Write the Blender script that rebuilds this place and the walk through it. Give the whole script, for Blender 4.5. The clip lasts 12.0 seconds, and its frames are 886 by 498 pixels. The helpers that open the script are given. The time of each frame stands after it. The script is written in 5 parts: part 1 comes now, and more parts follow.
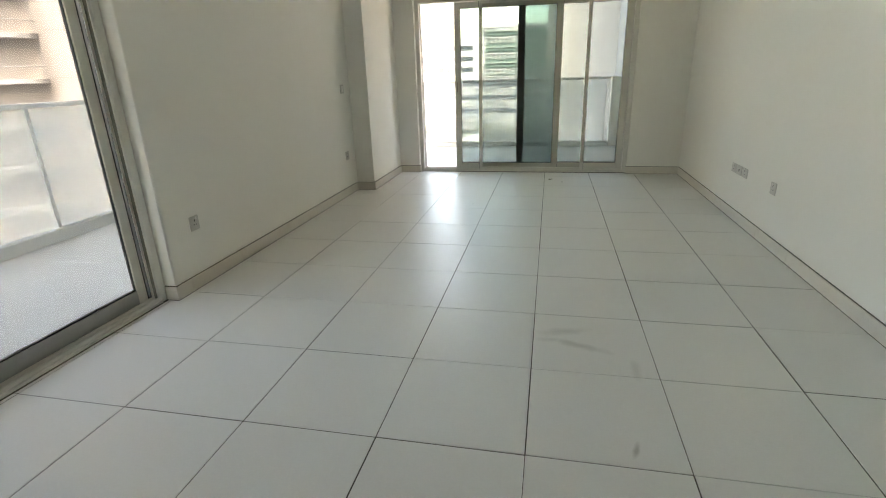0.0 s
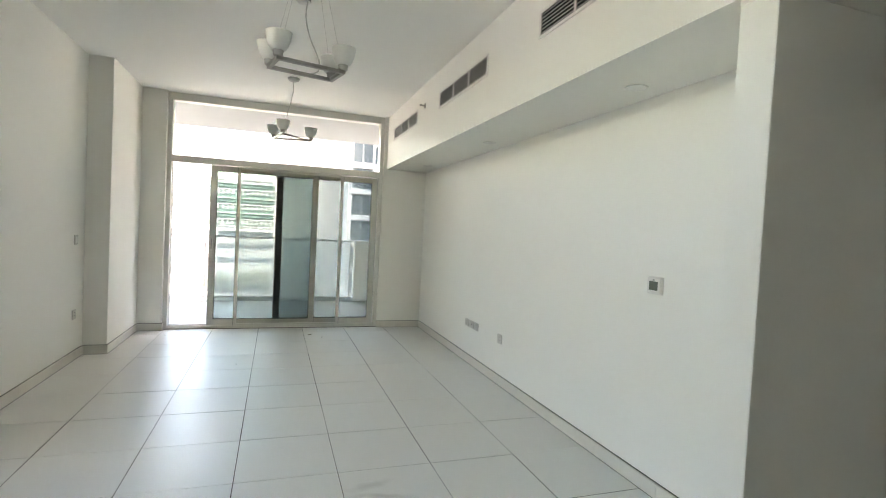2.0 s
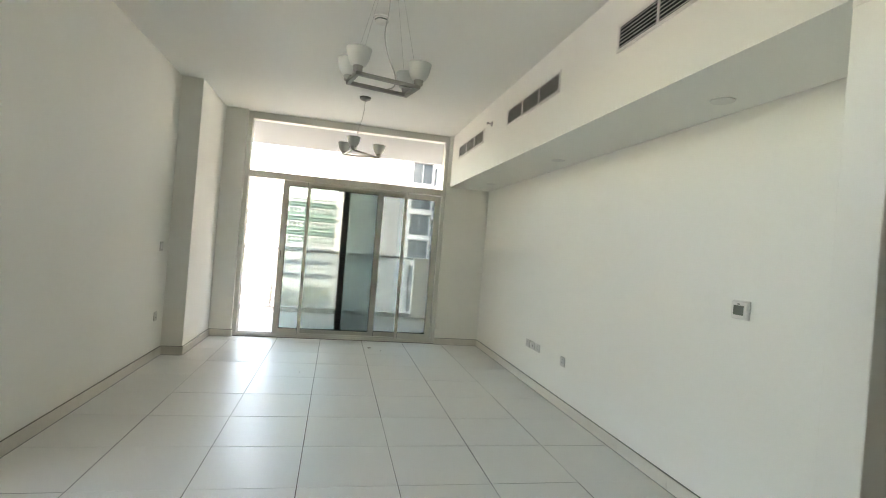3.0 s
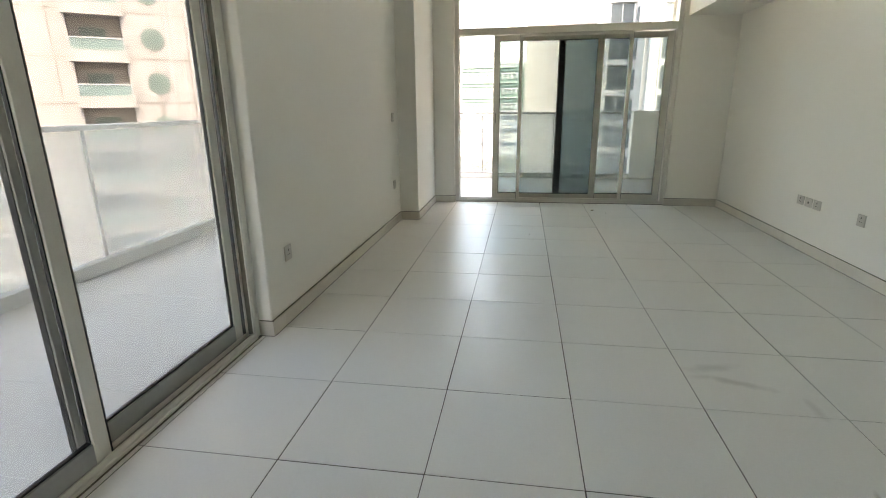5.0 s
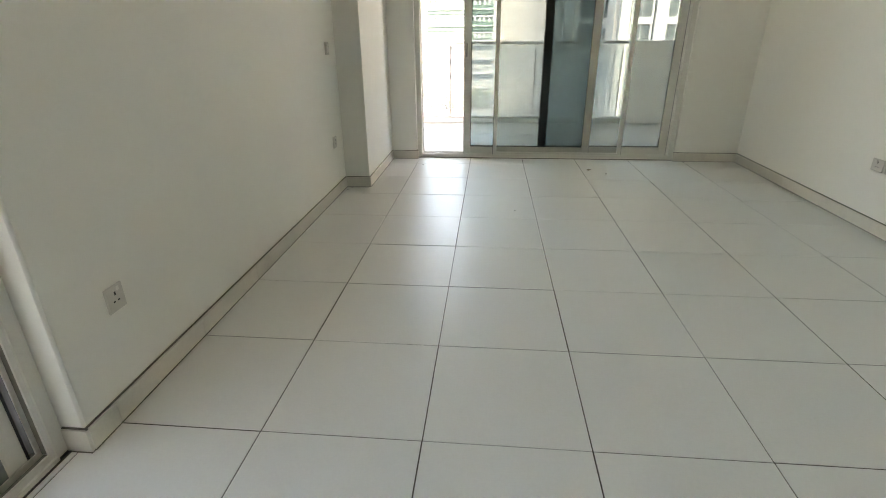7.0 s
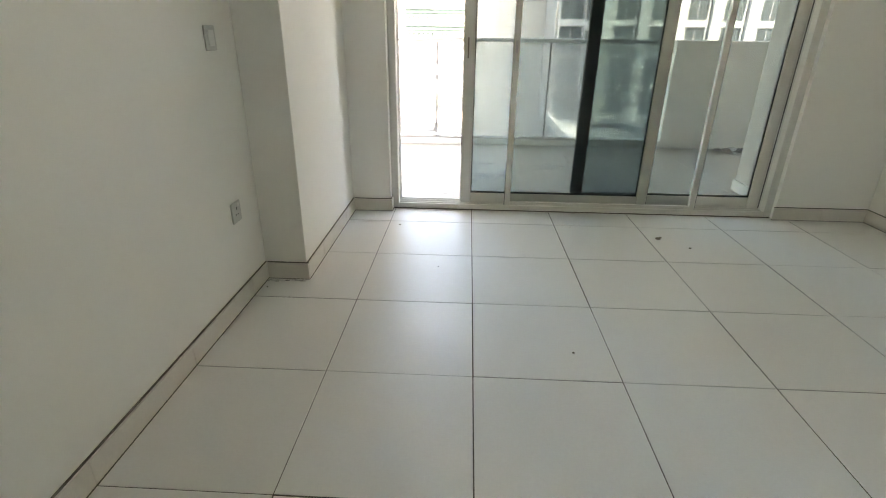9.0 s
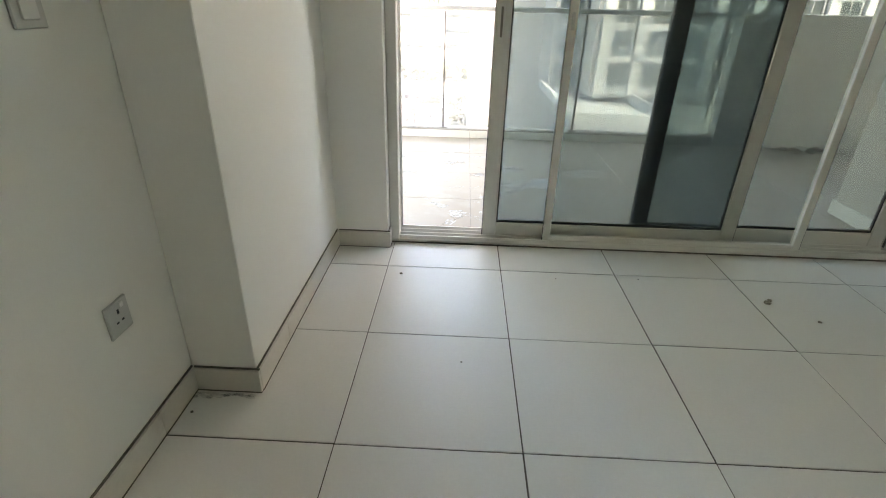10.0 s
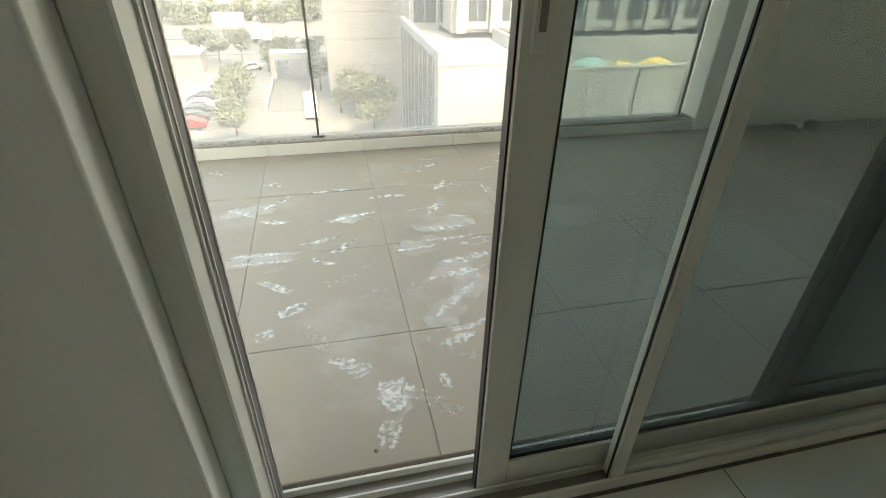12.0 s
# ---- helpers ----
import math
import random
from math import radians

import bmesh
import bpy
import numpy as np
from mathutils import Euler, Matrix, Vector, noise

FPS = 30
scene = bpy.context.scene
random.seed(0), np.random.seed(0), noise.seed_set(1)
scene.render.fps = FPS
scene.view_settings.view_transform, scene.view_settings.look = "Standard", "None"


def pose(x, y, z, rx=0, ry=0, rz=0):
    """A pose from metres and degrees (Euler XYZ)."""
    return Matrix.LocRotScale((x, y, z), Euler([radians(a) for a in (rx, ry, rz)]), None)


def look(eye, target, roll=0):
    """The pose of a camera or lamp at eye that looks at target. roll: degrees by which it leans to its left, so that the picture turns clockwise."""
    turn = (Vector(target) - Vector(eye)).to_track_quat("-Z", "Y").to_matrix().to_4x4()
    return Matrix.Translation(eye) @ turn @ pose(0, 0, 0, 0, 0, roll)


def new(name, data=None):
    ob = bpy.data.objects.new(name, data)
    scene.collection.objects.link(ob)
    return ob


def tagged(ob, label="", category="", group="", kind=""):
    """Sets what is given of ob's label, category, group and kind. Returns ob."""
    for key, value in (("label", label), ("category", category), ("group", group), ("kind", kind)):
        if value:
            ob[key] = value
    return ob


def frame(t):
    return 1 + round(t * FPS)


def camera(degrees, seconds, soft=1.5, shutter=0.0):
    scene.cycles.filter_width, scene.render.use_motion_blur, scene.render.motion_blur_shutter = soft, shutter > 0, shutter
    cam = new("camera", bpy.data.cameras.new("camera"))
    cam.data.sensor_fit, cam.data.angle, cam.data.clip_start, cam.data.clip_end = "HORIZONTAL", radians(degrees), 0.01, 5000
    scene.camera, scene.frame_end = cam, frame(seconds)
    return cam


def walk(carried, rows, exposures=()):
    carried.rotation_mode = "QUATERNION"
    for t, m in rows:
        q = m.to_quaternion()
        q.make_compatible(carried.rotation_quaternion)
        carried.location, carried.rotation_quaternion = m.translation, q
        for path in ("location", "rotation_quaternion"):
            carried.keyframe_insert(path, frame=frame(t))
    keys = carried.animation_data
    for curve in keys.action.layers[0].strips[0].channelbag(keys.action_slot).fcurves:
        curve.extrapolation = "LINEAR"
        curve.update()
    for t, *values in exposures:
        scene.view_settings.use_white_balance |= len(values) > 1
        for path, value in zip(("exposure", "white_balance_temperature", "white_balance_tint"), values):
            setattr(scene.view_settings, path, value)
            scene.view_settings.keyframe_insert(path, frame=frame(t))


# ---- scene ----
cam = camera(83.3, 12.0, soft=1.0)
PATH = [
    (0, (0.043, -2.158, 1.387), (-0.357, -0.315, 0.721), -1.8),
    (0.5, (-0.155, -2.217, 1.412), (-0.027, -0.338, 0.738), -0.5),
    (1, (-0.264, -2.344, 1.439), (-0.106, -0.454, 0.803), -0.6),
    (1.5, (-0.342, -2.415, 1.494), (-0.038, -0.463, 1.183), 1.8),
    (2, (-0.418, -2.453, 1.521), (0.221, -0.559, 1.45), 2.9),
    (2.5, (-0.456, -2.474, 1.54), (0.26, -0.611, 1.682), 3.7),
    (3, (-0.489, -2.411, 1.463), (-0.068, -0.456, 1.464), 4.7),
    (3.5, (-0.629, -2.37, 1.406), (-0.598, -0.405, 1.033), 3.0),
    (5.3, (-0.872, -2.027, 1.354), (-1.176, -0.13, 0.796), -0.7),
    (5.5, (-0.857, -1.907, 1.368), (-1.122, -0.006, 0.805), -0.9),
    (6, (-0.886, -1.588, 1.36), (-1.134, 0.315, 0.798), -0.5),
    (6.5, (-0.956, -1.209, 1.344), (-1.166, 0.659, 0.662), -0.5),
    (7, (-0.991, -0.758, 1.336), (-1.163, 1.072, 0.548), -0.5),
    (7.2, (-1.022, -0.589, 1.34), (-1.191, 1.241, 0.55), 0.2),
    (9, (-1.253, 1.348, 1.267), (-1.336, 3.184, 0.478), 0.7),
    (9.5, (-1.345, 1.896, 1.264), (-1.428, 3.704, 0.414), 1.8),
    (10, (-1.433, 2.469, 1.266), (-1.491, 4.26, 0.379), 1.5),
    (10.5, (-1.474, 2.994, 1.243), (-1.545, 4.761, 0.309), 1.0),
    (11, (-1.515, 3.54, 1.233), (-1.452, 5.301, 0.286), 1.0),
    (11.5, (-1.532, 4.042, 1.214), (-1.403, 5.739, 0.163), 0.0),
    (11.7, (-1.542, 4.198, 1.204), (-1.384, 5.891, 0.151), -0.3),
    (12, (-1.564, 4.453, 1.231), (-1.168, 6.096, 0.161), 1.3),
]
walk(cam, [(t, look(eye, target, roll)) for t, eye, target, roll in PATH],
     [(0.0, 5.05, 8800, 16), (0.5, 5.31, 8800, 16), (1.0, 5.40, 8600, 18), (1.5, 5.47, 8300, 19), (2.5, 5.41, 7900, 16), (3.0, 5.31, 8400, 16), (3.5, 5.02, 8600, 16), (5.5, 5.00, 8700, 17), (6.5, 5.17, 8800, 17), (7.0, 5.19, 8800, 17),
      (9.5, 5.17, 8500, 17), (10.0, 4.89, 8600, 15), (10.5, 4.71, 8800, 11), (11.0, 4.22, 9600, 8), (11.5, 4.10, 9600, 5), (12.0, 3.83, 9400, 3)])

# ---- light ----
world = bpy.data.worlds.new("sky")
scene.world = world
world.use_nodes = True
wn = world.node_tree.nodes
sky = wn.new("ShaderNodeTexSky")
sky.sky_type = "NISHITA"
sky.sun_disc = False
sky.sun_elevation = radians(58)
sky.sun_rotation = radians(150)
sky.dust_density = 4.0
sky.air_density = 1.2
wn["Background"].inputs["Strength"].default_value = 0.15
world.node_tree.links.new(sky.outputs[0], wn["Background"].inputs["Color"])
sun_data = bpy.data.lights.new("sun", "SUN")
sun_data.energy, sun_data.angle, sun_data.color = 0.5, radians(12), (1.0, 0.95, 0.88)
sun = new("sun", sun_data)
SUN_EL, SUN_AZ = radians(58), radians(150)
sun_dir = Vector((math.sin(SUN_AZ) * math.cos(SUN_EL), math.cos(SUN_AZ) * math.cos(SUN_EL), math.sin(SUN_EL)))
sun.rotation_euler = sun_dir.to_track_quat("Z", "Y").to_euler()


# ---- materials ----
def mat(name, color, rough=0.5, metal=0.0, var=0.06, scale=3.0, fine=60.0, bump=0.0, spec=0.5, stain=None, coords="Object"):
    m = bpy.data.materials.new(name)
    m.use_nodes = True
    nt = m.node_tree
    n, l = nt.nodes, nt.links
    b = n["Principled BSDF"]
    b.inputs["Roughness"].default_value = rough
    b.inputs["Metallic"].default_value = metal
    b.inputs["Specular IOR Level"].default_value = spec
    tc = n.new("ShaderNodeTexCoord")
    geo = n.new("ShaderNodeNewGeometry")
    src = geo.outputs["Position"] if coords == "World" else tc.outputs["Object"]
    n1 = n.new("ShaderNodeTexNoise")
    n1.inputs["Scale"].default_value = scale
    n1.inputs["Detail"].default_value = 5
    n2 = n.new("ShaderNodeTexNoise")
    n2.inputs["Scale"].default_value = fine
    n2.inputs["Detail"].default_value = 3
    l.new(src, n1.inputs["Vector"])
    l.new(src, n2.inputs["Vector"])
    add = n.new("ShaderNodeMath")
    add.operation = "ADD"
    l.new(n1.outputs["Fac"], add.inputs[0])
    l.new(n2.outputs["Fac"], add.inputs[1])
    mr = n.new("ShaderNodeMapRange")
    mr.inputs["From Min"].default_value, mr.inputs["From Max"].default_value = 0.6, 1.4
    mr.inputs["To Min"].default_value, mr.inputs["To Max"].default_value = 1 - var, 1 + var
    l.new(add.outputs[0], mr.inputs["Value"])
    mix = n.new("ShaderNodeMix")
    mix.data_type, mix.blend_type = "RGBA", "MULTIPLY"
    mix.inputs["Factor"].default_value = 1.0
    mix.inputs["A"].default_value = (*color, 1)
    l.new(mr.outputs[0], mix.inputs["B"])
    out = mix.outputs["Result"]
    if stain:
        n3 = n.new("ShaderNodeTexNoise")
        n3.inputs["Scale"].default_value = stain[1]
        n3.inputs["Detail"].default_value = 6
        n3.inputs["Roughness"].default_value = 0.65
        l.new(src, n3.inputs["Vector"])
        r3 = n.new("ShaderNodeMapRange")
        r3.inputs["From Min"].default_value, r3.inputs["From Max"].default_value = stain[2], stain[2] + 0.18
        r3.inputs["To Max"].default_value = stain[3]
        l.new(n3.outputs["Fac"], r3.inputs["Value"])
        m3 = n.new("ShaderNodeMix")
        m3.data_type = "RGBA"
        m3.inputs["B"].default_value = (*stain[0], 1)
        l.new(r3.outputs[0], m3.inputs["Factor"])
        l.new(out, m3.inputs["A"])
        out = m3.outputs["Result"]
    l.new(out, b.inputs["Base Color"])
    rr = n.new("ShaderNodeMapRange")
    rr.inputs["From Min"].default_value, rr.inputs["From Max"].default_value = 0.3, 0.7
    rr.inputs["To Min"].default_value, rr.inputs["To Max"].default_value = max(0.02, rough * 0.85), min(1, rough * 1.15)
    l.new(n1.outputs["Fac"], rr.inputs["Value"])
    l.new(rr.outputs[0], b.inputs["Roughness"])
    if bump:
        bp = n.new("ShaderNodeBump")
        bp.inputs["Strength"].default_value = bump
        bp.inputs["Distance"].default_value = 0.01
        l.new(add.outputs[0], bp.inputs["Height"])
        l.new(bp.outputs[0], b.inputs["Normal"])
    return m


def glass(name, tint, dirt=0.05, dirt_scale=3.0, dirt_color=(0.8, 0.8, 0.78)):
    """Thin window glass: tinted see-through, Fresnel gloss and a pale film for dust and hazy veil."""
    m = bpy.data.materials.new(name)
    m.use_nodes = True
    n, l = m.node_tree.nodes, m.node_tree.links
    n.remove(n["Principled BSDF"])
    tr = n.new("ShaderNodeBsdfTransparent")
    tr.inputs["Color"].default_value = (*tint, 1)
    gl = n.new("ShaderNodeBsdfGlossy")
    gl.inputs["Roughness"].default_value = 0.02
    lw = n.new("ShaderNodeLayerWeight")
    pw = n.new("ShaderNodeMath")
    pw.operation = "POWER"
    pw.inputs[1].default_value = 4.0
    l.new(lw.outputs["Facing"], pw.inputs[0])
    fr = n.new("ShaderNodeMapRange")
    fr.inputs["To Min"].default_value, fr.inputs["To Max"].default_value = 0.012, 0.7
    l.new(pw.outputs[0], fr.inputs["Value"])
    mg = n.new("ShaderNodeMixShader")
    l.new(fr.outputs[0], mg.inputs["Fac"])
    l.new(tr.outputs[0], mg.inputs[1])
    l.new(gl.outputs[0], mg.inputs[2])
    if dirt <= 0:
        l.new(mg.outputs[0], n["Material Output"].inputs["Surface"])
        return m
    df = n.new("ShaderNodeBsdfDiffuse")
    df.inputs["Color"].default_value = (*dirt_color, 1)
    tl = n.new("ShaderNodeBsdfTranslucent")
    tl.inputs["Color"].default_value = (*dirt_color, 1)
    md = n.new("ShaderNodeMixShader")
    md.inputs["Fac"].default_value = 0.6
    l.new(df.outputs[0], md.inputs[1])
    l.new(tl.outputs[0], md.inputs[2])
    ns = n.new("ShaderNodeTexNoise")
    ns.inputs["Scale"].default_value = dirt_scale
    ns.inputs["Detail"].default_value = 6
    tc = n.new("ShaderNodeTexCoord")
    l.new(tc.outputs["Object"], ns.inputs["Vector"])
    mr = n.new("ShaderNodeMapRange")
    mr.inputs["From Min"].default_value, mr.inputs["From Max"].default_value = 0.3, 0.75
    mr.inputs["To Min"].default_value, mr.inputs["To Max"].default_value = dirt * 0.82, dirt * 1.25
    l.new(ns.outputs["Fac"], mr.inputs["Value"])
    mx = n.new("ShaderNodeMixShader")
    l.new(mr.outputs[0], mx.inputs["Fac"])
    l.new(mg.outputs[0], mx.inputs[1])
    l.new(md.outputs[0], mx.inputs[2])
    l.new(mx.outputs[0], n["Material Output"].inputs["Surface"])
    return m


M_WALL = mat("wall_paint", (0.88, 0.875, 0.82), 0.6, var=0.02, scale=1.2, fine=220, bump=0.03, coords="World")
M_CEIL = mat("ceiling_paint", (0.87, 0.87, 0.83), 0.7, var=0.015, scale=1.0, fine=200, bump=0.02, coords="World")
M_TILE = mat("porcelain_tile", (0.735, 0.735, 0.70), 0.385, var=0.03, scale=1.6, fine=90, bump=0.012, spec=0.26, coords="World")


def smudge(m, spots):
    """Darker scuffed patches on a material: (x, y, half length, half width, turn, strength)."""
    n, l = m.node_tree.nodes, m.node_tree.links
    b = n["Principled BSDF"]
    src = b.inputs["Base Color"].links[0].from_socket
    geo = n.new("ShaderNodeNewGeometry")
    ns = n.new("ShaderNodeTexNoise")
    ns.inputs["Scale"].default_value, ns.inputs["Detail"].default_value = 14, 6
    l.new(geo.outputs["Position"], ns.inputs["Vector"])
    total = None
    for x, y, a, w, turn, k in spots:
        mp = n.new("ShaderNodeMapping")
        mp.vector_type = "TEXTURE"
        mp.inputs["Location"].default_value = (x, y, 0)
        mp.inputs["Rotation"].default_value = (0, 0, turn)
        mp.inputs["Scale"].default_value = (a, w, 1)
        l.new(geo.outputs["Position"], mp.inputs["Vector"])
        ln = n.new("ShaderNodeVectorMath")
        ln.operation = "LENGTH"
        l.new(mp.outputs[0], ln.inputs[0])
        ad = n.new("ShaderNodeMath")
        ad.operation = "ADD"
        l.new(ln.outputs["Value"], ad.inputs[0])
        l.new(ns.outputs["Fac"], ad.inputs[1])
        mr = n.new("ShaderNodeMapRange")
        mr.inputs["From Min"].default_value, mr.inputs["From Max"].default_value = 1.5, 0.7
        mr.inputs["To Max"].default_value = k
        l.new(ad.outputs[0], mr.inputs["Value"])
        if total is None:
            total = mr.outputs[0]
        else:
            mx = n.new("ShaderNodeMath")
            mx.operation = "MAXIMUM"
            l.new(total, mx.inputs[0])
            l.new(mr.outputs[0], mx.inputs[1])
            total = mx.outputs[0]
    mix = n.new("ShaderNodeMix")
    mix.data_type = "RGBA"
    mix.inputs["B"].default_value = (0.33, 0.32, 0.27, 1)
    l.new(total, mix.inputs["Factor"])
    l.new(src, mix.inputs["A"])
    l.new(mix.outputs["Result"], b.inputs["Base Color"])


M_TILE_S = mat("scuffed_porcelain_tile", (0.735, 0.735, 0.70), 0.385, var=0.03, scale=1.6, fine=90, bump=0.012, spec=0.26, coords="World")
smudge(M_TILE_S, [(0.16, 0.40, 0.17, 0.05, 0.25, 0.32), (0.24, 0.26, 0.20, 0.04, -0.35, 0.38), (0.10, 0.30, 0.10, 0.03, 0.1, 0.25), (0.50, 0.06, 0.03, 0.12, 0.0, 0.25), (0.42, -0.50, 0.015, 0.06, -0.3, 0.6)])
M_GROUT = mat("grout", (0.095, 0.085, 0.07), 0.9, var=0.3, scale=8, coords="World")
M_SKIRT = mat("skirting_tile", (0.70, 0.67, 0.60), 0.35, var=0.05, scale=3, fine=80, stain=((0.4, 0.36, 0.28), 4.0, 0.58, 0.35), coords="World")
M_DIRT = mat("dust_line", (0.15, 0.135, 0.11), 0.95, var=0.4, scale=10, coords="World")
M_ALU = mat("cream_aluminium", (0.715, 0.71, 0.655), 0.38, var=0.04, scale=2, fine=120, stain=((0.30, 0.27, 0.21), 9, 0.70, 0.4), coords="World")
M_ALU_W = mat("white_aluminium", (0.72, 0.71, 0.68), 0.4, var=0.04, scale=2, fine=120, coords="World")
M_TRACK = mat("track_metal", (0.24, 0.225, 0.20), 0.45, metal=0.5, var=0.08, scale=7, stain=((0.10, 0.09, 0.08), 14, 0.62, 0.5), coords="World")
M_SEAL_GAP = mat("black_seal_and_gap", (0.012, 0.012, 0.012), 0.5, var=0.2)
M_GREYALU = mat("grey_aluminium", (0.36, 0.37, 0.365), 0.4, var=0.05, scale=3, coords="World")
M_DARK = mat("darkened_aluminium", (0.062, 0.068, 0.07), 0.45, var=0.08)
M_PLASTIC = mat("white_plastic", (0.78, 0.77, 0.73), 0.4, var=0.02)
M_SCREEN = mat("grey_display", (0.10, 0.12, 0.10), 0.2, var=0.05)
M_HOLE = mat("dark_hole", (0.02, 0.02, 0.02), 0.6, var=0.1)
M_STEEL = mat("brushed_steel", (0.40, 0.39, 0.37), 0.38, metal=0.9, var=0.08, scale=4, fine=150)
M_SHADE = mat("frosted_glass_shade", (0.62, 0.63, 0.61), 0.35, var=0.03)
M_LENS = mat("grey_lens", (0.20, 0.20, 0.195), 0.4, var=0.05)
M_VENT = mat("vent_paint", (0.78, 0.77, 0.73), 0.45, var=0.03)
M_DUCT = mat("duct_black", (0.015, 0.015, 0.015), 0.9, var=0.1)
M_CABLE = mat("clear_cable", (0.55, 0.54, 0.50), 0.35, var=0.05)
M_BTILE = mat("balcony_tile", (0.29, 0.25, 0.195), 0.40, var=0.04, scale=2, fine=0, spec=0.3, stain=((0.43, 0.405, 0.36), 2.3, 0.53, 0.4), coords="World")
# paler, cooler copy of the balcony tile for the side run
M_BTILE_W = mat("pale_side_tile", (0.56, 0.56, 0.54), 0.5, var=0.03, scale=1.4, fine=30, coords="World")
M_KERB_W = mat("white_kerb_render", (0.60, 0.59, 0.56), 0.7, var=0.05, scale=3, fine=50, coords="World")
M_COLUMN = mat("cream_render", (0.50, 0.455, 0.385), 0.8, var=0.04, scale=2, fine=120, bump=0.03, coords="World")
M_BGROUT = mat("balcony_grout", (0.22, 0.20, 0.17), 0.9, var=0.2, scale=8, coords="World")
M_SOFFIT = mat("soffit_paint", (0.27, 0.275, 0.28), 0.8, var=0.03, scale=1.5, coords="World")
# a little greyer than M_PLASTIC, for sockets and switches
M_PLATE = mat("greyish_white_plastic", (0.60, 0.59, 0.55), 0.4, var=0.05, scale=30, fine=200)
M_CHALK = mat("white_dust", (0.86, 0.86, 0.84), 0.9, var=0.06, scale=20)
M_BWALL = mat("balcony_render", (0.78, 0.72, 0.65), 0.8, var=0.06, scale=2, fine=120, bump=0.05, stain=((0.36, 0.32, 0.27), 1.7, 0.6, 0.4), coords="World")
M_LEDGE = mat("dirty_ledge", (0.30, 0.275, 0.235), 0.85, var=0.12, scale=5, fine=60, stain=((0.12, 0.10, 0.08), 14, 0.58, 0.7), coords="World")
M_STEEL_D = mat("dark_steel", (0.16, 0.155, 0.15), 0.42, metal=0.7, var=0.08)
M_RAIL = mat("rail_paint", (0.50, 0.50, 0.48), 0.4, var=0.06)


def film(name, color, cover, scale, thin=0.25):
    """A thin patchy film of one colour, such as dry dust."""
    m = bpy.data.materials.new(name)
    m.use_nodes = True
    n, l = m.node_tree.nodes, m.node_tree.links
    n.remove(n["Principled BSDF"])
    tr, df, mx = n.new("ShaderNodeBsdfTransparent"), n.new("ShaderNodeBsdfDiffuse"), n.new("ShaderNodeMixShader")
    df.inputs["Color"].default_value = (*color, 1)
    ns, geo, mr = n.new("ShaderNodeTexNoise"), n.new("ShaderNodeNewGeometry"), n.new("ShaderNodeMapRange")
    ns.inputs["Scale"].default_value, ns.inputs["Detail"].default_value = scale, 6
    l.new(geo.outputs["Position"], ns.inputs["Vector"])
    mr.inputs["From Min"].default_value, mr.inputs["From Max"].default_value = 0.35, 0.65
    mr.inputs["To Min"].default_value, mr.inputs["To Max"].default_value = cover * thin, cover
    l.new(ns.outputs["Fac"], mr.inputs["Value"])
    l.new(mr.outputs[0], mx.inputs["Fac"])
    l.new(tr.outputs[0], mx.inputs[1])
    l.new(df.outputs[0], mx.inputs[2])
    l.new(mx.outputs[0], n["Material Output"].inputs["Surface"])
    return m


M_DUST = film("dust_film", (0.85, 0.84, 0.80), 0.72, 40.0, 0.3)
M_HAZE = film("dust_haze", (0.8, 0.8, 0.78), 0.34, 11.0, 0.03)
G_PANE = glass("tinted_glass", (0.50, 0.56, 0.555), 0.055, 0.6, (0.31, 0.35, 0.35))
G_CLEAR = glass("clear_glass", (0.88, 0.91, 0.90), 0.0)
# railing films hold dust and the pale haze of the distance in their colour
G_RAIL = glass("dusty_hazy_glass", (0.92, 0.94, 0.93), 0.34, 1.2, (0.41, 0.41, 0.412))
G_DUST_HAZE = glass("dust_and_haze", (0.99, 0.99, 0.985), 0.24, 1.7, (0.60, 0.595, 0.575))
G_RAIL_W = glass("very_dusty_hazy_glass", (0.92, 0.94, 0.93), 0.24, 1.2, (0.60, 0.59, 0.565))
G_MESH = glass("insect_mesh", (0.78, 0.785, 0.76), 0.0)


# ---- helpers for meshes ----
def box(bm, x0, x1, y0, y1, z0, z1, bev=0.0):
    vs = [bm.verts.new((x, y, z)) for x in (x0, x1) for y in (y0, y1) for z in (z0, z1)]
    fs = [bm.faces.new([vs[i] for i in f]) for f in ((0, 1, 3, 2), (4, 6, 7, 5), (0, 4, 5, 1), (2, 3, 7, 6), (0, 2, 6, 4), (1, 5, 7, 3))]
    if bev:
        es = list({e for f in fs for e in f.edges})
        bmesh.ops.bevel(bm, geom=es, offset=bev, segments=1, affect="EDGES", profile=0.5)
    return bm


def boxes(*dims, bev=0.0):
    bm = bmesh.new()
    for d in dims:
        box(bm, *d, bev=bev)
    return bm


def nosed(dims, corner, r, bm=None):
    """A box whose upright edge at the corner (x, y) is rounded off like a plaster bead."""
    bm = box(bm or bmesh.new(), *dims)
    es = [e for e in bm.edges if all(abs(v.co.x - corner[0]) < 1e-5 and abs(v.co.y - corner[1]) < 1e-5 for v in e.verts)]
    new_faces = bmesh.ops.bevel(bm, geom=es, offset=r, segments=5, affect="EDGES", profile=0.5)["faces"]
    for f in new_faces:
        f.smooth = True
    return bm


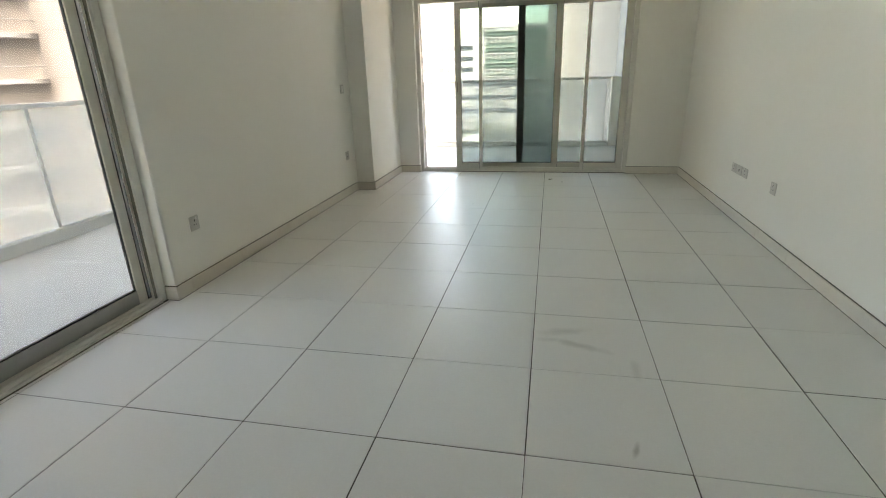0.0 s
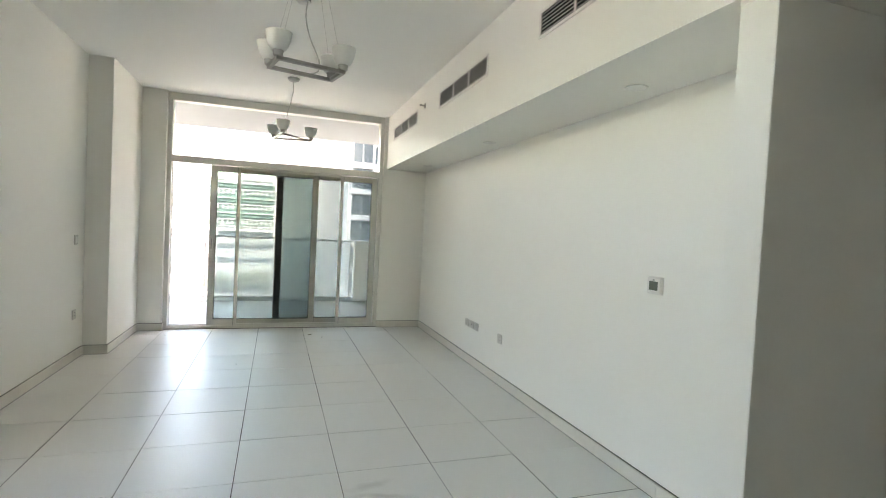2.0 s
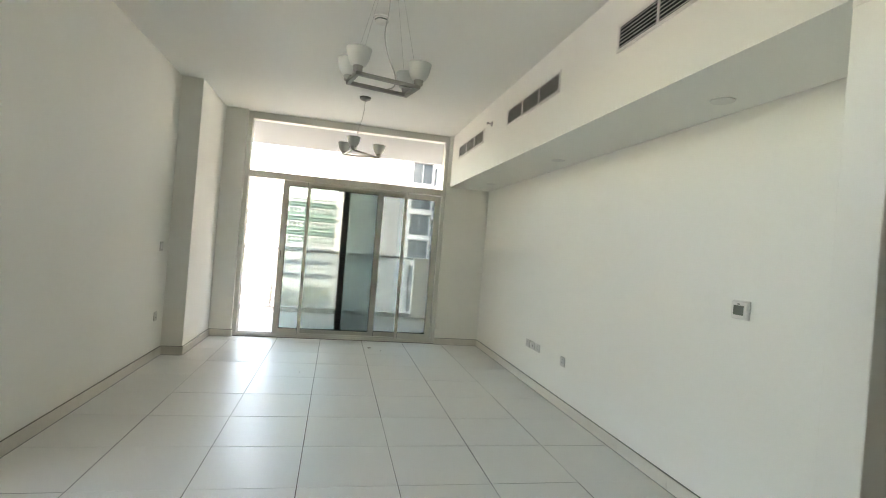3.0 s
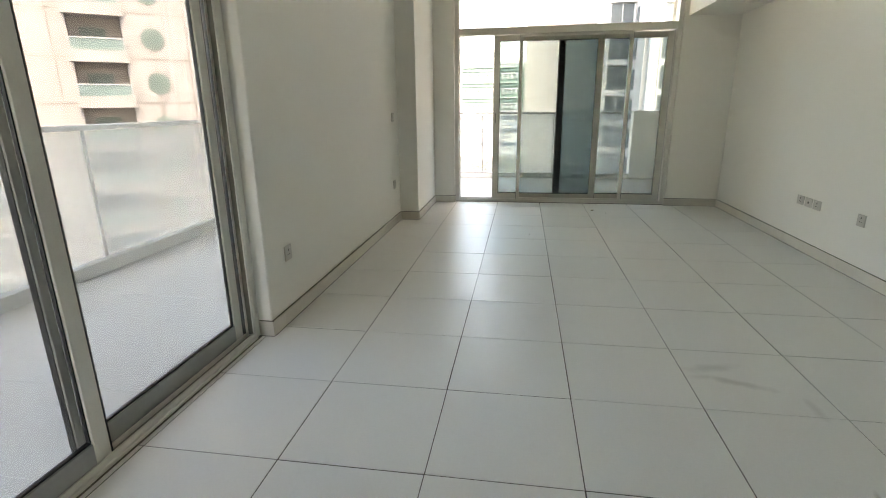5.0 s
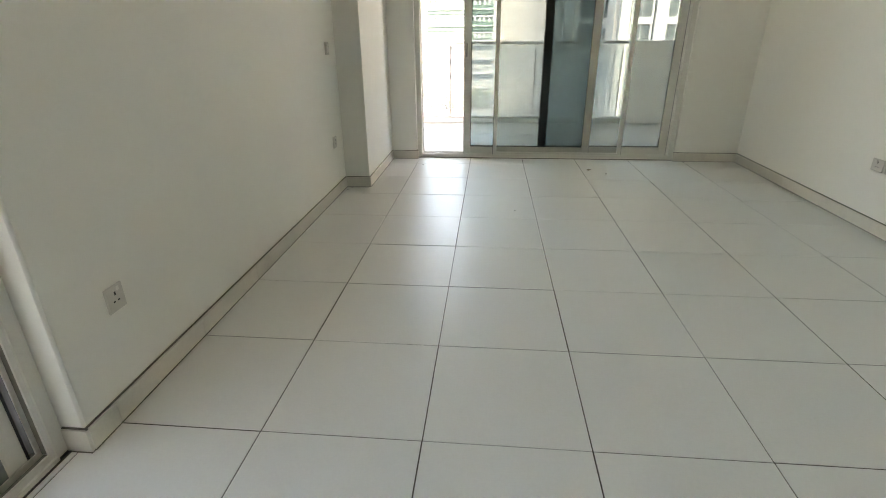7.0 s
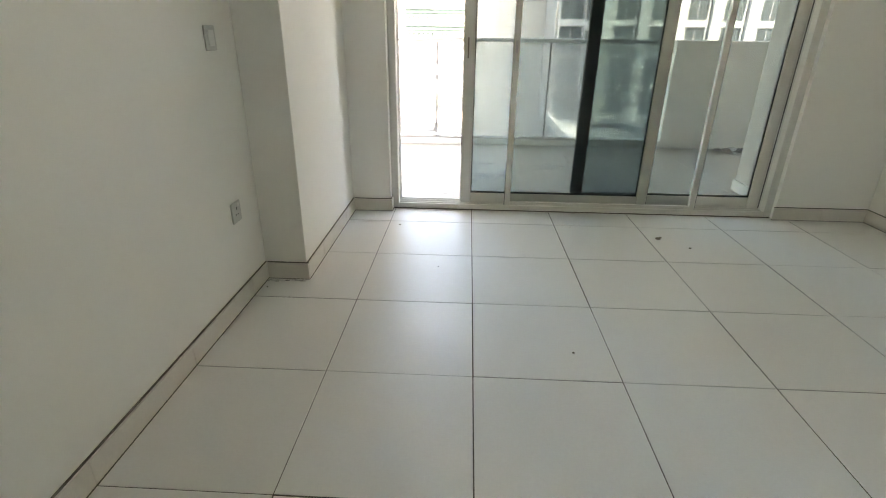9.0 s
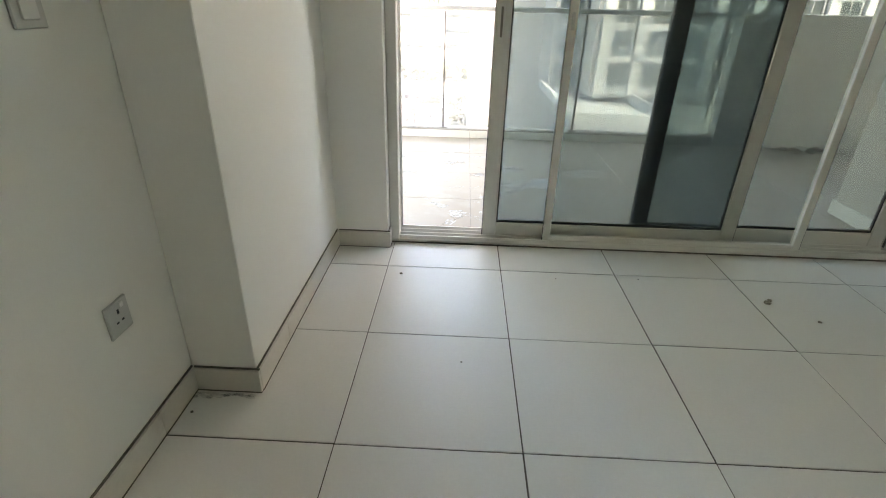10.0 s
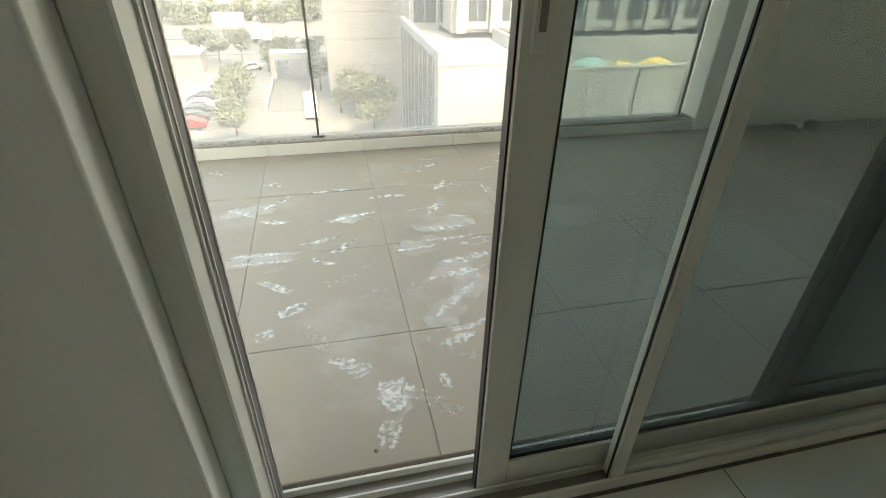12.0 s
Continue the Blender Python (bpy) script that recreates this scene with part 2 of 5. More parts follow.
def cyl(bm, a, b, r0, r1=None, seg=12, caps=True):
    a, b = Vector(a), Vector(b)
    r1 = r0 if r1 is None else r1
    q = (b - a).to_track_quat("Z", "Y").to_matrix()
    rings = []
    for c, r in ((a, r0), (b, r1)):
        rings.append([bm.verts.new(c + q @ Vector((r * math.cos(2 * math.pi * i / seg), r * math.sin(2 * math.pi * i / seg), 0))) for i in range(seg)])
    for i in range(seg):
        f = bm.faces.new((rings[0][i], rings[0][(i + 1) % seg], rings[1][(i + 1) % seg], rings[1][i]))
        f.smooth = True
    if caps:
        bm.faces.new(rings[0][::-1])
        bm.faces.new(rings[1])
    return bm


def lathe(bm, profile, c, seg=24):
    """A surface of revolution about the upright through c; profile: (radius, height)."""
    rings = []
    for r, z in profile:
        rings.append([bm.verts.new((c[0] + r * math.cos(2 * math.pi * i / seg), c[1] + r * math.sin(2 * math.pi * i / seg), c[2] + z)) for i in range(seg)])
    for a, b in zip(rings, rings[1:]):
        for i in range(seg):
            f = bm.faces.new((a[i], a[(i + 1) % seg], b[(i + 1) % seg], b[i]))
            f.smooth = True
    bm.faces.new(rings[0][::-1])
    bm.faces.new(rings[-1])
    return bm


def tube(bm, pts, r, seg=8):
    for a, b in zip(pts, pts[1:]):
        cyl(bm, a, b, r, seg=seg)
    return bm


def link(name, bm, material, parent=None):
    bmesh.ops.recalc_face_normals(bm, faces=bm.faces)
    me = bpy.data.meshes.new(name)
    bm.to_mesh(me)
    bm.free()
    me.materials.append(material)
    ob = new(name, me)
    if parent:
        ob.parent = parent
    return ob


def part(name, bm, material, parent, label=""):
    ob = link(name, bm, material, parent)
    if label:
        ob["label"] = label
    return ob


def thing(name, loc, label, category, group="", kind=""):
    ob = new(name)
    ob.location = loc
    ob.empty_display_size = 0.1
    return tagged(ob, label, category, group, kind)


def setting(name, bm, material, label, category):
    return tagged(link(name, bm, material), label, category, kind="structure")


# ---- the room ----
XL, XP, XR, XB = -2.355, -2.122, 1.775, 1.15     # left wall, pilaster, right wall, bulkhead face
YW, YWR, YB = 5.03, 5.062, -4.2                   # window wall either side, back wall
ZC, ZS = 3.20, 2.42                               # ceiling, soffit
WX0, WX1 = -1.83, 1.10                            # window opening
LD0, LD1 = -1.90, 0.462                           # side door opening
PY0, PY1 = -1.19, -1.04                           # pier
CO0 = -2.75                                       # near end of the corridor opening

setting("wall_west", nosed((XL - 0.25, XL, LD1, YW + 0.25, -0.02, ZC + 0.2), (XL, LD1), 0.010, boxes((XL - 0.25, XL, YB - 0.2, LD0, -0.02, ZC + 0.2))), M_WALL, "matt off-white painted plaster wall beside the sliding door", "wall")
setting("wall_pilaster", boxes((XL + 0.001, XP, 3.822, YW + 0.25, -0.02, ZC + 0.1), bev=0.003), M_WALL, "off-white plastered pilaster boxing out the corner", "pilaster")
setting("wall_north", nosed((XP + 0.001, WX0, YW, YW + 0.25, -0.02, ZC + 0.2), (WX0, YW), 0.005, boxes((WX1, XR + 0.001, YWR, YW + 0.25, -0.02, ZC + 0.2))), M_WALL, "off-white plaster window wall either side of the glazing", "wall")
setting("wall_east", boxes((XR, XR + 0.2, PY1, YW + 0.25, -0.02, ZC + 0.2)), M_WALL, "long off-white painted plaster wall under the soffit", "wall")
setting("wall_pier", boxes((XB, 4.2, PY0 - 0.001, PY1, -0.02, ZS - 0.03), (XR, 4.2, PY0 + 0.004, PY1 - 0.004, ZS - 0.03, ZC), bev=0.003), M_WALL, "off-white plaster pier where the corridor turns off", "wall")
setting("bulkhead", boxes((XB, XR + 0.1, PY1, YWR + 0.001, ZS, ZC + 0.1), (XB, XR, PY0 - 0.001, PY1, ZS - 0.03, ZC + 0.1), (XB, XB + 0.14, CO0, PY0 - 0.001, ZS - 0.03, ZC + 0.1)), M_WALL, "off-white boxed-in ceiling bulkhead with air grilles", "bulkhead")
setting("wall_corridor", boxes((XB, 4.2, CO0 - 0.2, CO0, -0.02, ZC + 0.1), (4.2, 4.4, CO0 - 0.2, PY0 + 0.2, -0.02, ZC + 0.1), (XB, XB + 0.2, YB, CO0 - 0.2, -0.02, ZC + 0.1)), M_WALL, "off-white plaster corridor walls", "wall")
setting("wall_south", boxes((XL - 0.25, XB + 0.2, YB - 0.2, YB, -0.02, ZC + 0.2)), M_WALL, "plain off-white plaster back wall", "wall")
setting("ceiling", boxes((XL - 0.25, XR + 0.2, YB - 0.2, YW + 0.24, ZC, ZC + 0.25)), M_CEIL, "smooth white painted ceiling", "ceiling")
setting("ceiling_corridor", boxes((XB + 0.14, 4.2, CO0, PY0, ZS + 0.06, ZS + 0.2)), M_CEIL, "white painted dropped corridor ceiling", "ceiling")


# ---- front glazing ----
FY = 5.10                                         # inner face of the frame
ZT0, ZT1 = 2.28, 2.37                             # transom
WB = 0.045                                        # sill of the frame
win = tagged(new("window_1"), "cream aluminium sliding glazing with a fixed light above, partly slid open", "window", kind="structure")
part("frame", boxes((WX0, WX0 + 0.055, FY, FY + 0.15, 0, ZC), (WX1 - 0.055, WX1, FY, FY + 0.15, 0, ZC), (WX0 + 0.055, WX1 - 0.055, FY, FY + 0.15, ZC - 0.10, ZC),
                    (WX0 + 0.055, WX1 - 0.055, FY - 0.005, FY + 0.15, ZT0, ZT1), bev=0.004), M_ALU, win, "cream powder-coated outer frame")
part("sill_track", boxes((WX0 + 0.055, WX1 - 0.055, FY, FY + 0.15, 0.0, 0.022), (WX0 + 0.055, WX1 - 0.055, FY, FY + 0.008, 0.022, WB), (WX0 + 0.055, WX1 - 0.055, FY + 0.046, FY + 0.052, 0.022, WB),
                         (WX0 + 0.055, WX1 - 0.055, FY + 0.096, FY + 0.102, 0.022, WB), (WX0 + 0.055, WX1 - 0.055, FY + 0.142, FY + 0.15, 0.022, WB), bev=0.001), M_ALU, win, "dusty three-track cream sill")
for s, x0 in ((1, WX0 + 0.055), (-1, WX1 - 0.055)):
    part("jamb_rib", boxes(*[(min(x0, x0 + s * 0.005), max(x0, x0 + s * 0.005), FY + a, FY + b, WB, ZT0) for a, b in ((0.070, 0.076), (0.096, 0.102), (0.143, 0.15))]), M_ALU_W, win, "raised track ribs on the jamb")
    part("jamb_brush", boxes(*[(min(x0, x0 + s * 0.003), max(x0, x0 + s * 0.003), FY + a, FY + b, WB, ZT0) for a, b in ((0.077, 0.095), (0.104, 0.141))]), M_STEEL_D, win, "dark grey jamb channels")
part("floor_joint", boxes((WX0 + 0.01, WX1 - 0.01, FY - 0.009, FY - 0.0005, -0.001, 0.006)), M_DIRT, win, "dark dusty joint at the floor")
part("track_groove", boxes(*[(WX0 + 0.066, WX1 - 0.066, FY + a, FY + b, 0.0221, 0.0235) for a, b in ((0.010, 0.044), (0.054, 0.094), (0.104, 0.140))]), M_TRACK, win, "dirty metal grooves")
pane = part("pane", boxes((WX0 + 0.055, WX1 - 0.055, FY + 0.06, FY + 0.068, ZT1, ZC - 0.10)), G_CLEAR, win, "clear fixed upper pane")
pane.visible_shadow = False


def slider(name, x0, x1, y, stile, rail, material, glazing, label, gasket=True, top=ZT0, along_x=True, shade=False):
    """A sliding panel: two stiles, two rails, gasket and pane. It runs along x, or along y when along_x is False."""
    def d(a0, a1, b0, b1, c0, c1):
        return (a0, a1, b0, b1, c0, c1) if along_x else (b0, b1, a0, a1, c0, c1)
    p = thing(name, (0, 0, 0), label, "sliding door")
    z0, z1 = 0.030, top - 0.006
    part("stile", boxes(d(x0, x0 + stile, y, y + 0.036, z0, z1), bev=0.003), material, p)
    part("stile", boxes(d(x1 - stile, x1, y, y + 0.036, z0, z1), bev=0.003), material, p)
    part("bottom_rail", boxes(d(x0 + stile, x1 - stile, y + 0.002, y + 0.034, z0, z0 + rail), bev=0.002), material if along_x else M_GREYALU, p)
    part("top_rail", boxes(d(x0 + stile, x1 - stile, y + 0.002, y + 0.034, z1 - rail * 0.8, z1), bev=0.002), material, p)
    g0, g1, h0, h1 = x0 + stile, x1 - stile, z0 + rail, z1 - rail * 0.8
    if gasket:
        w = 0.008 if along_x else 0.005
        part("gasket", boxes(d(g0, g0 + w, y + 0.010, y + 0.026, h0, h1), d(g1 - w, g1, y + 0.010, y + 0.026, h0, h1), d(g0 + w, g1 - w, y + 0.010, y + 0.026, h0, h0 + w * 1.8), d(g0 + w, g1 - w, y + 0.010, y + 0.026, h1 - w, h1)), M_SEAL_GAP, p, "black rubber glazing gasket")
    # wider on the side doors, so its black also fills the shaded gap
    seal = 0.004 if along_x else 0.012
    for e0, e1 in ((x0 - 0.004, x0), (x1, x1 + seal)):
        part("edge_seal", boxes(d(e0, e1, y + 0.006, y + (0.030 if gasket else 0.011), z0, z1)), M_SEAL_GAP, p, "black brush seal along the edge")
    if gasket:
        gl = part("pane", boxes(d(g0, g1, y + 0.015, y + 0.021, h0, h1)), glazing, p)
    else:
        cloth = bmesh.new()
        cloth.faces.new([cloth.verts.new(v) for v in ((g0, y + 0.018, h0), (g1, y + 0.018, h0), (g1, y + 0.018, h1), (g0, y + 0.018, h1))])
        gl = part("mesh_cloth", cloth, glazing, p, "fine grey insect mesh")
    gl.visible_shadow = shade
    return p


s1 = slider("sliding_door", -1.292, 0.160, FY + 0.055, 0.078, 0.092, M_ALU, G_PANE, "cream aluminium sliding door with tinted glass, slid aside")
part("handle", boxes((-1.276, -1.246, FY + 0.049, FY + 0.055, 1.085, 1.27), bev=0.003), M_ALU_W, s1, "recessed cream pull handle")
part("lock", cyl(bmesh.new(), (-1.258, FY + 0.050, 1.098), (-1.258, FY + 0.054, 1.098), 0.0085, seg=14), M_HOLE, s1, "round key lock")
part("handle_slot", boxes((-1.267, -1.256, FY + 0.0475, FY + 0.049, 1.118, 1.255)), M_TRACK, s1)
s3 = slider("sliding_door", -0.420, 1.046, FY + 0.105, 0.082, 0.092, M_ALU, G_PANE, "cream aluminium sliding door with tinted glass, closed")
# backlit darkness of the first stile is put into its colour
for o in s3.children:
    if o.name.startswith("stile"):
        o.data.materials[0] = M_DARK
        o["label"] = "interlock stile, coloured dark for its backlit look behind tinted glass"
        break
s2 = slider("insect_screen", -0.945, 0.520, FY + 0.010, 0.042, 0.040, M_ALU, G_MESH, "cream-framed sliding insect screen with fine grey mesh", gasket=False)
part("latch", boxes((-0.933, -0.915, FY + 0.003, FY + 0.010, 1.16, 1.24), bev=0.002), M_RAIL, s2, "grey plastic latch")

# ---- side glazing in the west wall ----
FX = XL - 0.085
win2 = tagged(new("window_2"), "cream aluminium sliding door frame with grey tracks", "window", kind="structure")
part("frame", boxes((FX - 0.15, FX, LD1 - 0.055, LD1, 0, ZC), (FX - 0.15, FX, LD0, LD0 + 0.055, 0, ZC), (FX - 0.15, FX, LD0 + 0.055, LD1 - 0.055, ZC - 0.10, ZC),
                    (FX - 0.15, FX + 0.005, LD0 + 0.055, LD1 - 0.055, ZT0, ZT1), bev=0.004), M_ALU, win2, "cream powder-coated outer frame")
part("jamb_channel", boxes((FX - 0.008, FX, LD1 - 0.075, LD1 - 0.056, 0.03, ZT0), (FX - 0.052, FX - 0.046, LD1 - 0.075, LD1 - 0.056, 0.03, ZT0), (FX - 0.102, FX - 0.096, LD1 - 0.075, LD1 - 0.056, 0.03, ZT0), bev=0.001), M_ALU_W, win2)
part("jamb_brush", boxes((FX - 0.045, FX - 0.01, LD1 - 0.06, LD1 - 0.0555, 0.03, ZT0)), M_TRACK, win2)
# black strips put in for the shade between stile and jamb
part("jamb_shadow_gap", boxes((FX - 0.140, FX - 0.103, LD1 - 0.064, LD1 - 0.0555, 0.03, ZT0), (FX - 0.095, FX - 0.053, LD1 - 0.062, LD1 - 0.0555, 0.03, ZT0)), M_SEAL_GAP, win2, "black strips painting the shaded gap in the jamb channels")
part("sill_track", boxes((FX - 0.15, FX, LD0 + 0.055, LD1 - 0.055, 0, 0.022), (FX - 0.008, FX, LD0 + 0.055, LD1 - 0.055, 0.022, WB), (FX - 0.052, FX - 0.046, LD0 + 0.055, LD1 - 0.055, 0.022, WB),
                         (FX - 0.102, FX - 0.096, LD0 + 0.055, LD1 - 0.055, 0.022, WB), (FX - 0.15, FX - 0.142, LD0 + 0.055, LD1 - 0.055, 0.022, WB), bev=0.001), M_ALU, win2)
part("floor_joint", boxes((FX + 0.0125, FX + 0.018, LD0 + 0.01, LD1 - 0.01, -0.001, 0.005)), M_DIRT, win2, "dark dusty joint at the floor")
part("track_groove", boxes(*[(FX - b, FX - a, LD0 + 0.056, LD1 - 0.056, 0.0221, 0.0235) for a, b in ((0.010, 0.044), (0.054, 0.094), (0.104, 0.140))]), M_TRACK, win2, "dirty metal grooves")
part("sill_lip", boxes((FX, FX + 0.012, LD0 + 0.055, LD1 - 0.055, 0, 0.02), bev=0.001), M_ALU, win2)
pane = part("pane", boxes((FX - 0.068, FX - 0.06, LD0 + 0.055, LD1 - 0.055, ZT1, ZC - 0.10)), G_CLEAR, win2)
pane.visible_shadow = False
G_SIDE = glass("side_glass", (0.45, 0.472, 0.478), 0.0)
slider("sliding_door", -0.79, LD1 - 0.096, FX - 0.095, 0.07, 0.10, M_ALU, G_SIDE, "cream aluminium sliding door with lightly tinted glass, closed", along_x=False, shade=True)
slider("sliding_door", LD0 + 0.056, -0.70, FX - 0.045, 0.07, 0.10, M_ALU, G_SIDE, "cream aluminium sliding door with lightly tinted glass, closed", along_x=False, shade=True)

# ---- balcony ----
BZ, BY, BX = 0.02, 7.59, -4.36                    # balcony floor, front kerb face, west kerb face
setting("balcony_slab", boxes((BX - 0.15, 4.5, YW + 0.25, BY + 0.2, -0.35, BZ - 0.003), (BX - 0.15, XL - 0.25, -4.4, YW + 0.25, -0.35, BZ - 0.003)), M_BGROUT, "concrete balcony slab round the corner of the flat", "balcony")
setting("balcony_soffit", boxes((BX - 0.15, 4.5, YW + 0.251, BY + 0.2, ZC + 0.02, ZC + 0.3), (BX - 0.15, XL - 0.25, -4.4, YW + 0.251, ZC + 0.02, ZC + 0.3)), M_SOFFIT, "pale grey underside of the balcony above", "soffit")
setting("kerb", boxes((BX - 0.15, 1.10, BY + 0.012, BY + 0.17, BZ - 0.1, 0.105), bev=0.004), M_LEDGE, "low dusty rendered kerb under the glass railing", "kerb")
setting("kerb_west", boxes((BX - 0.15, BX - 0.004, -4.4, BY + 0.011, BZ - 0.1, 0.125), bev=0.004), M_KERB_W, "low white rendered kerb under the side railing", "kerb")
setting("balcony_wall", boxes((1.10, 3.2, BY, BY + 0.17, BZ - 0.1, 1.245), bev=0.006), M_BWALL, "pinkish rendered solid parapet with rain stains", "parapet")
setting("balcony_end_wall", boxes((3.2, 3.45, YW + 0.25, BY, BZ - 0.1, ZC + 0.015)), M_BWALL, "rendered party wall closing the balcony", "wall")
setting("balcony_column", boxes((1.145, 1.50, YW + 0.25, 5.80, BZ - 0.01, ZC + 0.02), bev=0.005), M_COLUMN, "off-white rendered column beside the glazing", "column")
setting("column_skirting", boxes((1.131, 1.1448, YW + 0.252, 5.812, BZ, BZ + 0.095), (1.1448, 1.50, 5.8002, 5.812, BZ, BZ + 0.095), bev=0.001), M_SKIRT, "pale tile upstand round the column", "skirting")
rail1 = thing("glass_railing", (0, 0, 0), "dusty glass balcony railing with slim metal posts and a flat handrail", "railing")
part("handrail", boxes((BX - 0.13, 1.09, BY + 0.055, BY + 0.125, 1.20, 1.245), bev=0.006), M_RAIL, rail1, "grey-painted metal handrail")
for px in (-4.30, -2.97, -1.636, -0.305, 1.02):
    part("post", boxes((px - 0.007, px + 0.007, BY + 0.080, BY + 0.105, 0.105, 1.20), (px - 0.04, px + 0.04, BY + 0.06, BY + 0.12, 0.105, 0.113)), M_STEEL_D, rail1, "slim dark steel post")
for a, b in ((-4.29, -2.98), (-2.96, -1.645), (-1.627, -0.314), (-0.296, 1.01)):
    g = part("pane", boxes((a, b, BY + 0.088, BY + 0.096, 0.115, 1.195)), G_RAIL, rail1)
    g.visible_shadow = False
rail2 = thing("glass_railing", (0, 0, 0), "dusty glass side-balcony railing with slim metal posts and a flat handrail", "railing")
part("handrail", boxes((BX - 0.115, BX - 0.045, -4.4, BY + 0.05, 1.20, 1.245), bev=0.006), M_ALU_W, rail2, "white-painted metal handrail")
ys = [1.51 + 1.66 * k for k in range(-3, 4)]
for py in ys:
    part("post", boxes((BX - 0.10, BX - 0.07, py - 0.014, py + 0.014, 0.105, 1.20), (BX - 0.115, BX - 0.05, py - 0.04, py + 0.04, 0.105, 0.113)), M_ALU_W, rail2)
for a, b in zip(ys, ys[1:]):
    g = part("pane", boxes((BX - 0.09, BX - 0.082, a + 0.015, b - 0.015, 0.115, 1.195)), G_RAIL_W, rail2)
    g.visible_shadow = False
    # second shell of the film, thickening dust and painted haze
    g = part("dust_coat", boxes((BX - 0.0915, BX - 0.0805, a + 0.015, b - 0.015, 0.116, 1.194)), G_DUST_HAZE, rail2, "grey-white coat of dust and painted haze")
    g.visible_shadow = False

# unseen mass of the flat's own building, added to keep sun off the balcony
own = thing("apartment_building", (0, 0, 0), "unseen mass of the flat's own building, added to block the sun", "building")
part("wall", boxes((XL - 0.25, 25, -20, YW + 0.25, ZC + 0.36, 45), (XL - 0.25, 25, -20, YW + 0.25, -20, -0.36), (4.46, 25, -20, BY, -0.355, ZC + 0.355), (XL - 0.25, 4.455, -20, YB - 0.21, -0.355, ZC + 0.355), (XR + 0.205, 4.455, PY1 + 0.01, YW + 0.24, -0.355, ZC + 0.355)), M_WALL, own)
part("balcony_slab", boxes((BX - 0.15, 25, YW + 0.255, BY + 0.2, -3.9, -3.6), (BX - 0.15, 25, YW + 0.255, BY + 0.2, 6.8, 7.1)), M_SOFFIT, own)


# ---- air grilles on the bulkhead ----
def grille(y0, y1, z0, z1):
    g = thing("air_grille", (XB, (y0 + y1) / 2, z0), "long white louvred air-conditioning grille on the bulkhead", "air vent", "bulkhead grilles")
    X, f = XB, 0.020
    def at(bm):
        bmesh.ops.translate(bm, verts=bm.verts, vec=(-XB, -(y0 + y1) / 2, -z0))
        return bm
    part("frame", at(boxes((X - 0.010, X + 0.001, y0, y1, z0, z0 + f), (X - 0.010, X + 0.001, y0, y1, z1 - f, z1), (X - 0.010, X + 0.001, y0, y0 + f, z0 + f, z1 - f), (X - 0.010, X + 0.001, y1 - f, y1, z0 + f, z1 - f), bev=0.002)), M_VENT, g)
    part("backing", at(boxes((X - 0.002, X - 0.0008, y0 + f, y1 - f, z0 + f, z1 - f))), M_DUCT, g, "black duct opening")
    w = (y1 - y0 - 2 * f) / 3
    for k in (1, 2):
        yy = y0 + f + w * k
        part("mullion", at(boxes((X - 0.009, X - 0.002, yy - 0.008, yy + 0.008, z0 + f, z1 - f))), M_VENT, g)
    n = 6
    for i in range(n):
        zc = z0 + f + (z1 - z0 - 2 * f) * (i + 0.5) / n
        bm = bmesh.new()
        a, b = y0 + f, y1 - f
        v = [bm.verts.new(p) for p in ((X - 0.009, a, zc - 0.007), (X - 0.009, b, zc - 0.007), (X - 0.002, b, zc + 0.001), (X - 0.002, a, zc + 0.001),
                                       (X - 0.009, a, zc - 0.004), (X - 0.009, b, zc - 0.004), (X - 0.002, b, zc + 0.004), (X - 0.002, a, zc + 0.004))]
        for q in ((0, 1, 2, 3), (7, 6, 5, 4), (0, 4, 5, 1), (3, 2, 6, 7), (0, 3, 7, 4), (1, 5, 6, 2)):
            bm.faces.new([v[j] for j in q])
        part("slat", at(bm), M_VENT, g)
    return g


for a, b in ((-0.745, 0.46), (1.285, 2.54), (3.385, 4.63)):
    grille(a, b, 2.785, 2.965)

# ---- small ceiling fittings ----
for k, y in enumerate((0.0, 2.12, 4.23)):
    d = thing("downlight", (1.555, y, ZS), "round white recessed downlight, switched off", "downlight", "soffit downlights")
    part("trim_ring", lathe(bmesh.new(), [(0.050, -0.004), (0.062, -0.006), (0.066, 0.0), (0.050, 0.001)], (0, 0, 0)), M_PLASTIC, d)
    part("lens", lathe(bmesh.new(), [(0.020, -0.0035), (0.048, -0.0025), (0.049, 0.0005)], (0, 0, 0)), M_LENS, d)
sd = thing("smoke_detector", (-0.283, 1.46, ZC), "round white smoke detector on the ceiling", "smoke detector")
part("base", lathe(bmesh.new(), [(0.056, -0.014), (0.062, -0.012), (0.062, 0.0)], (0, 0, 0)), M_PLASTIC, sd)
part("chamber", lathe(bmesh.new(), [(0.022, -0.050), (0.040, -0.046), (0.050, -0.030), (0.050, -0.014)], (0, 0, 0)), M_PLASTIC, sd)
part("grille_ring", lathe(bmesh.new(), [(0.0515, -0.030), (0.0522, -0.026), (0.0515, -0.021)], (0, 0, 0)), M_SCREEN, sd, "dark sensing slots")
sp = thing("sprinkler", (XB, 3.09, 2.945), "small chrome side-wall sprinkler head", "sprinkler")
part("escutcheon", cyl(bmesh.new(), (0.0, 0, 0), (-0.008, 0, 0), 0.034, 0.026, seg=18), M_STEEL, sp)
part("nozzle", cyl(bmesh.new(), (-0.008, 0, 0), (-0.045, 0, 0), 0.011, 0.008, seg=10), M_STEEL, sp)
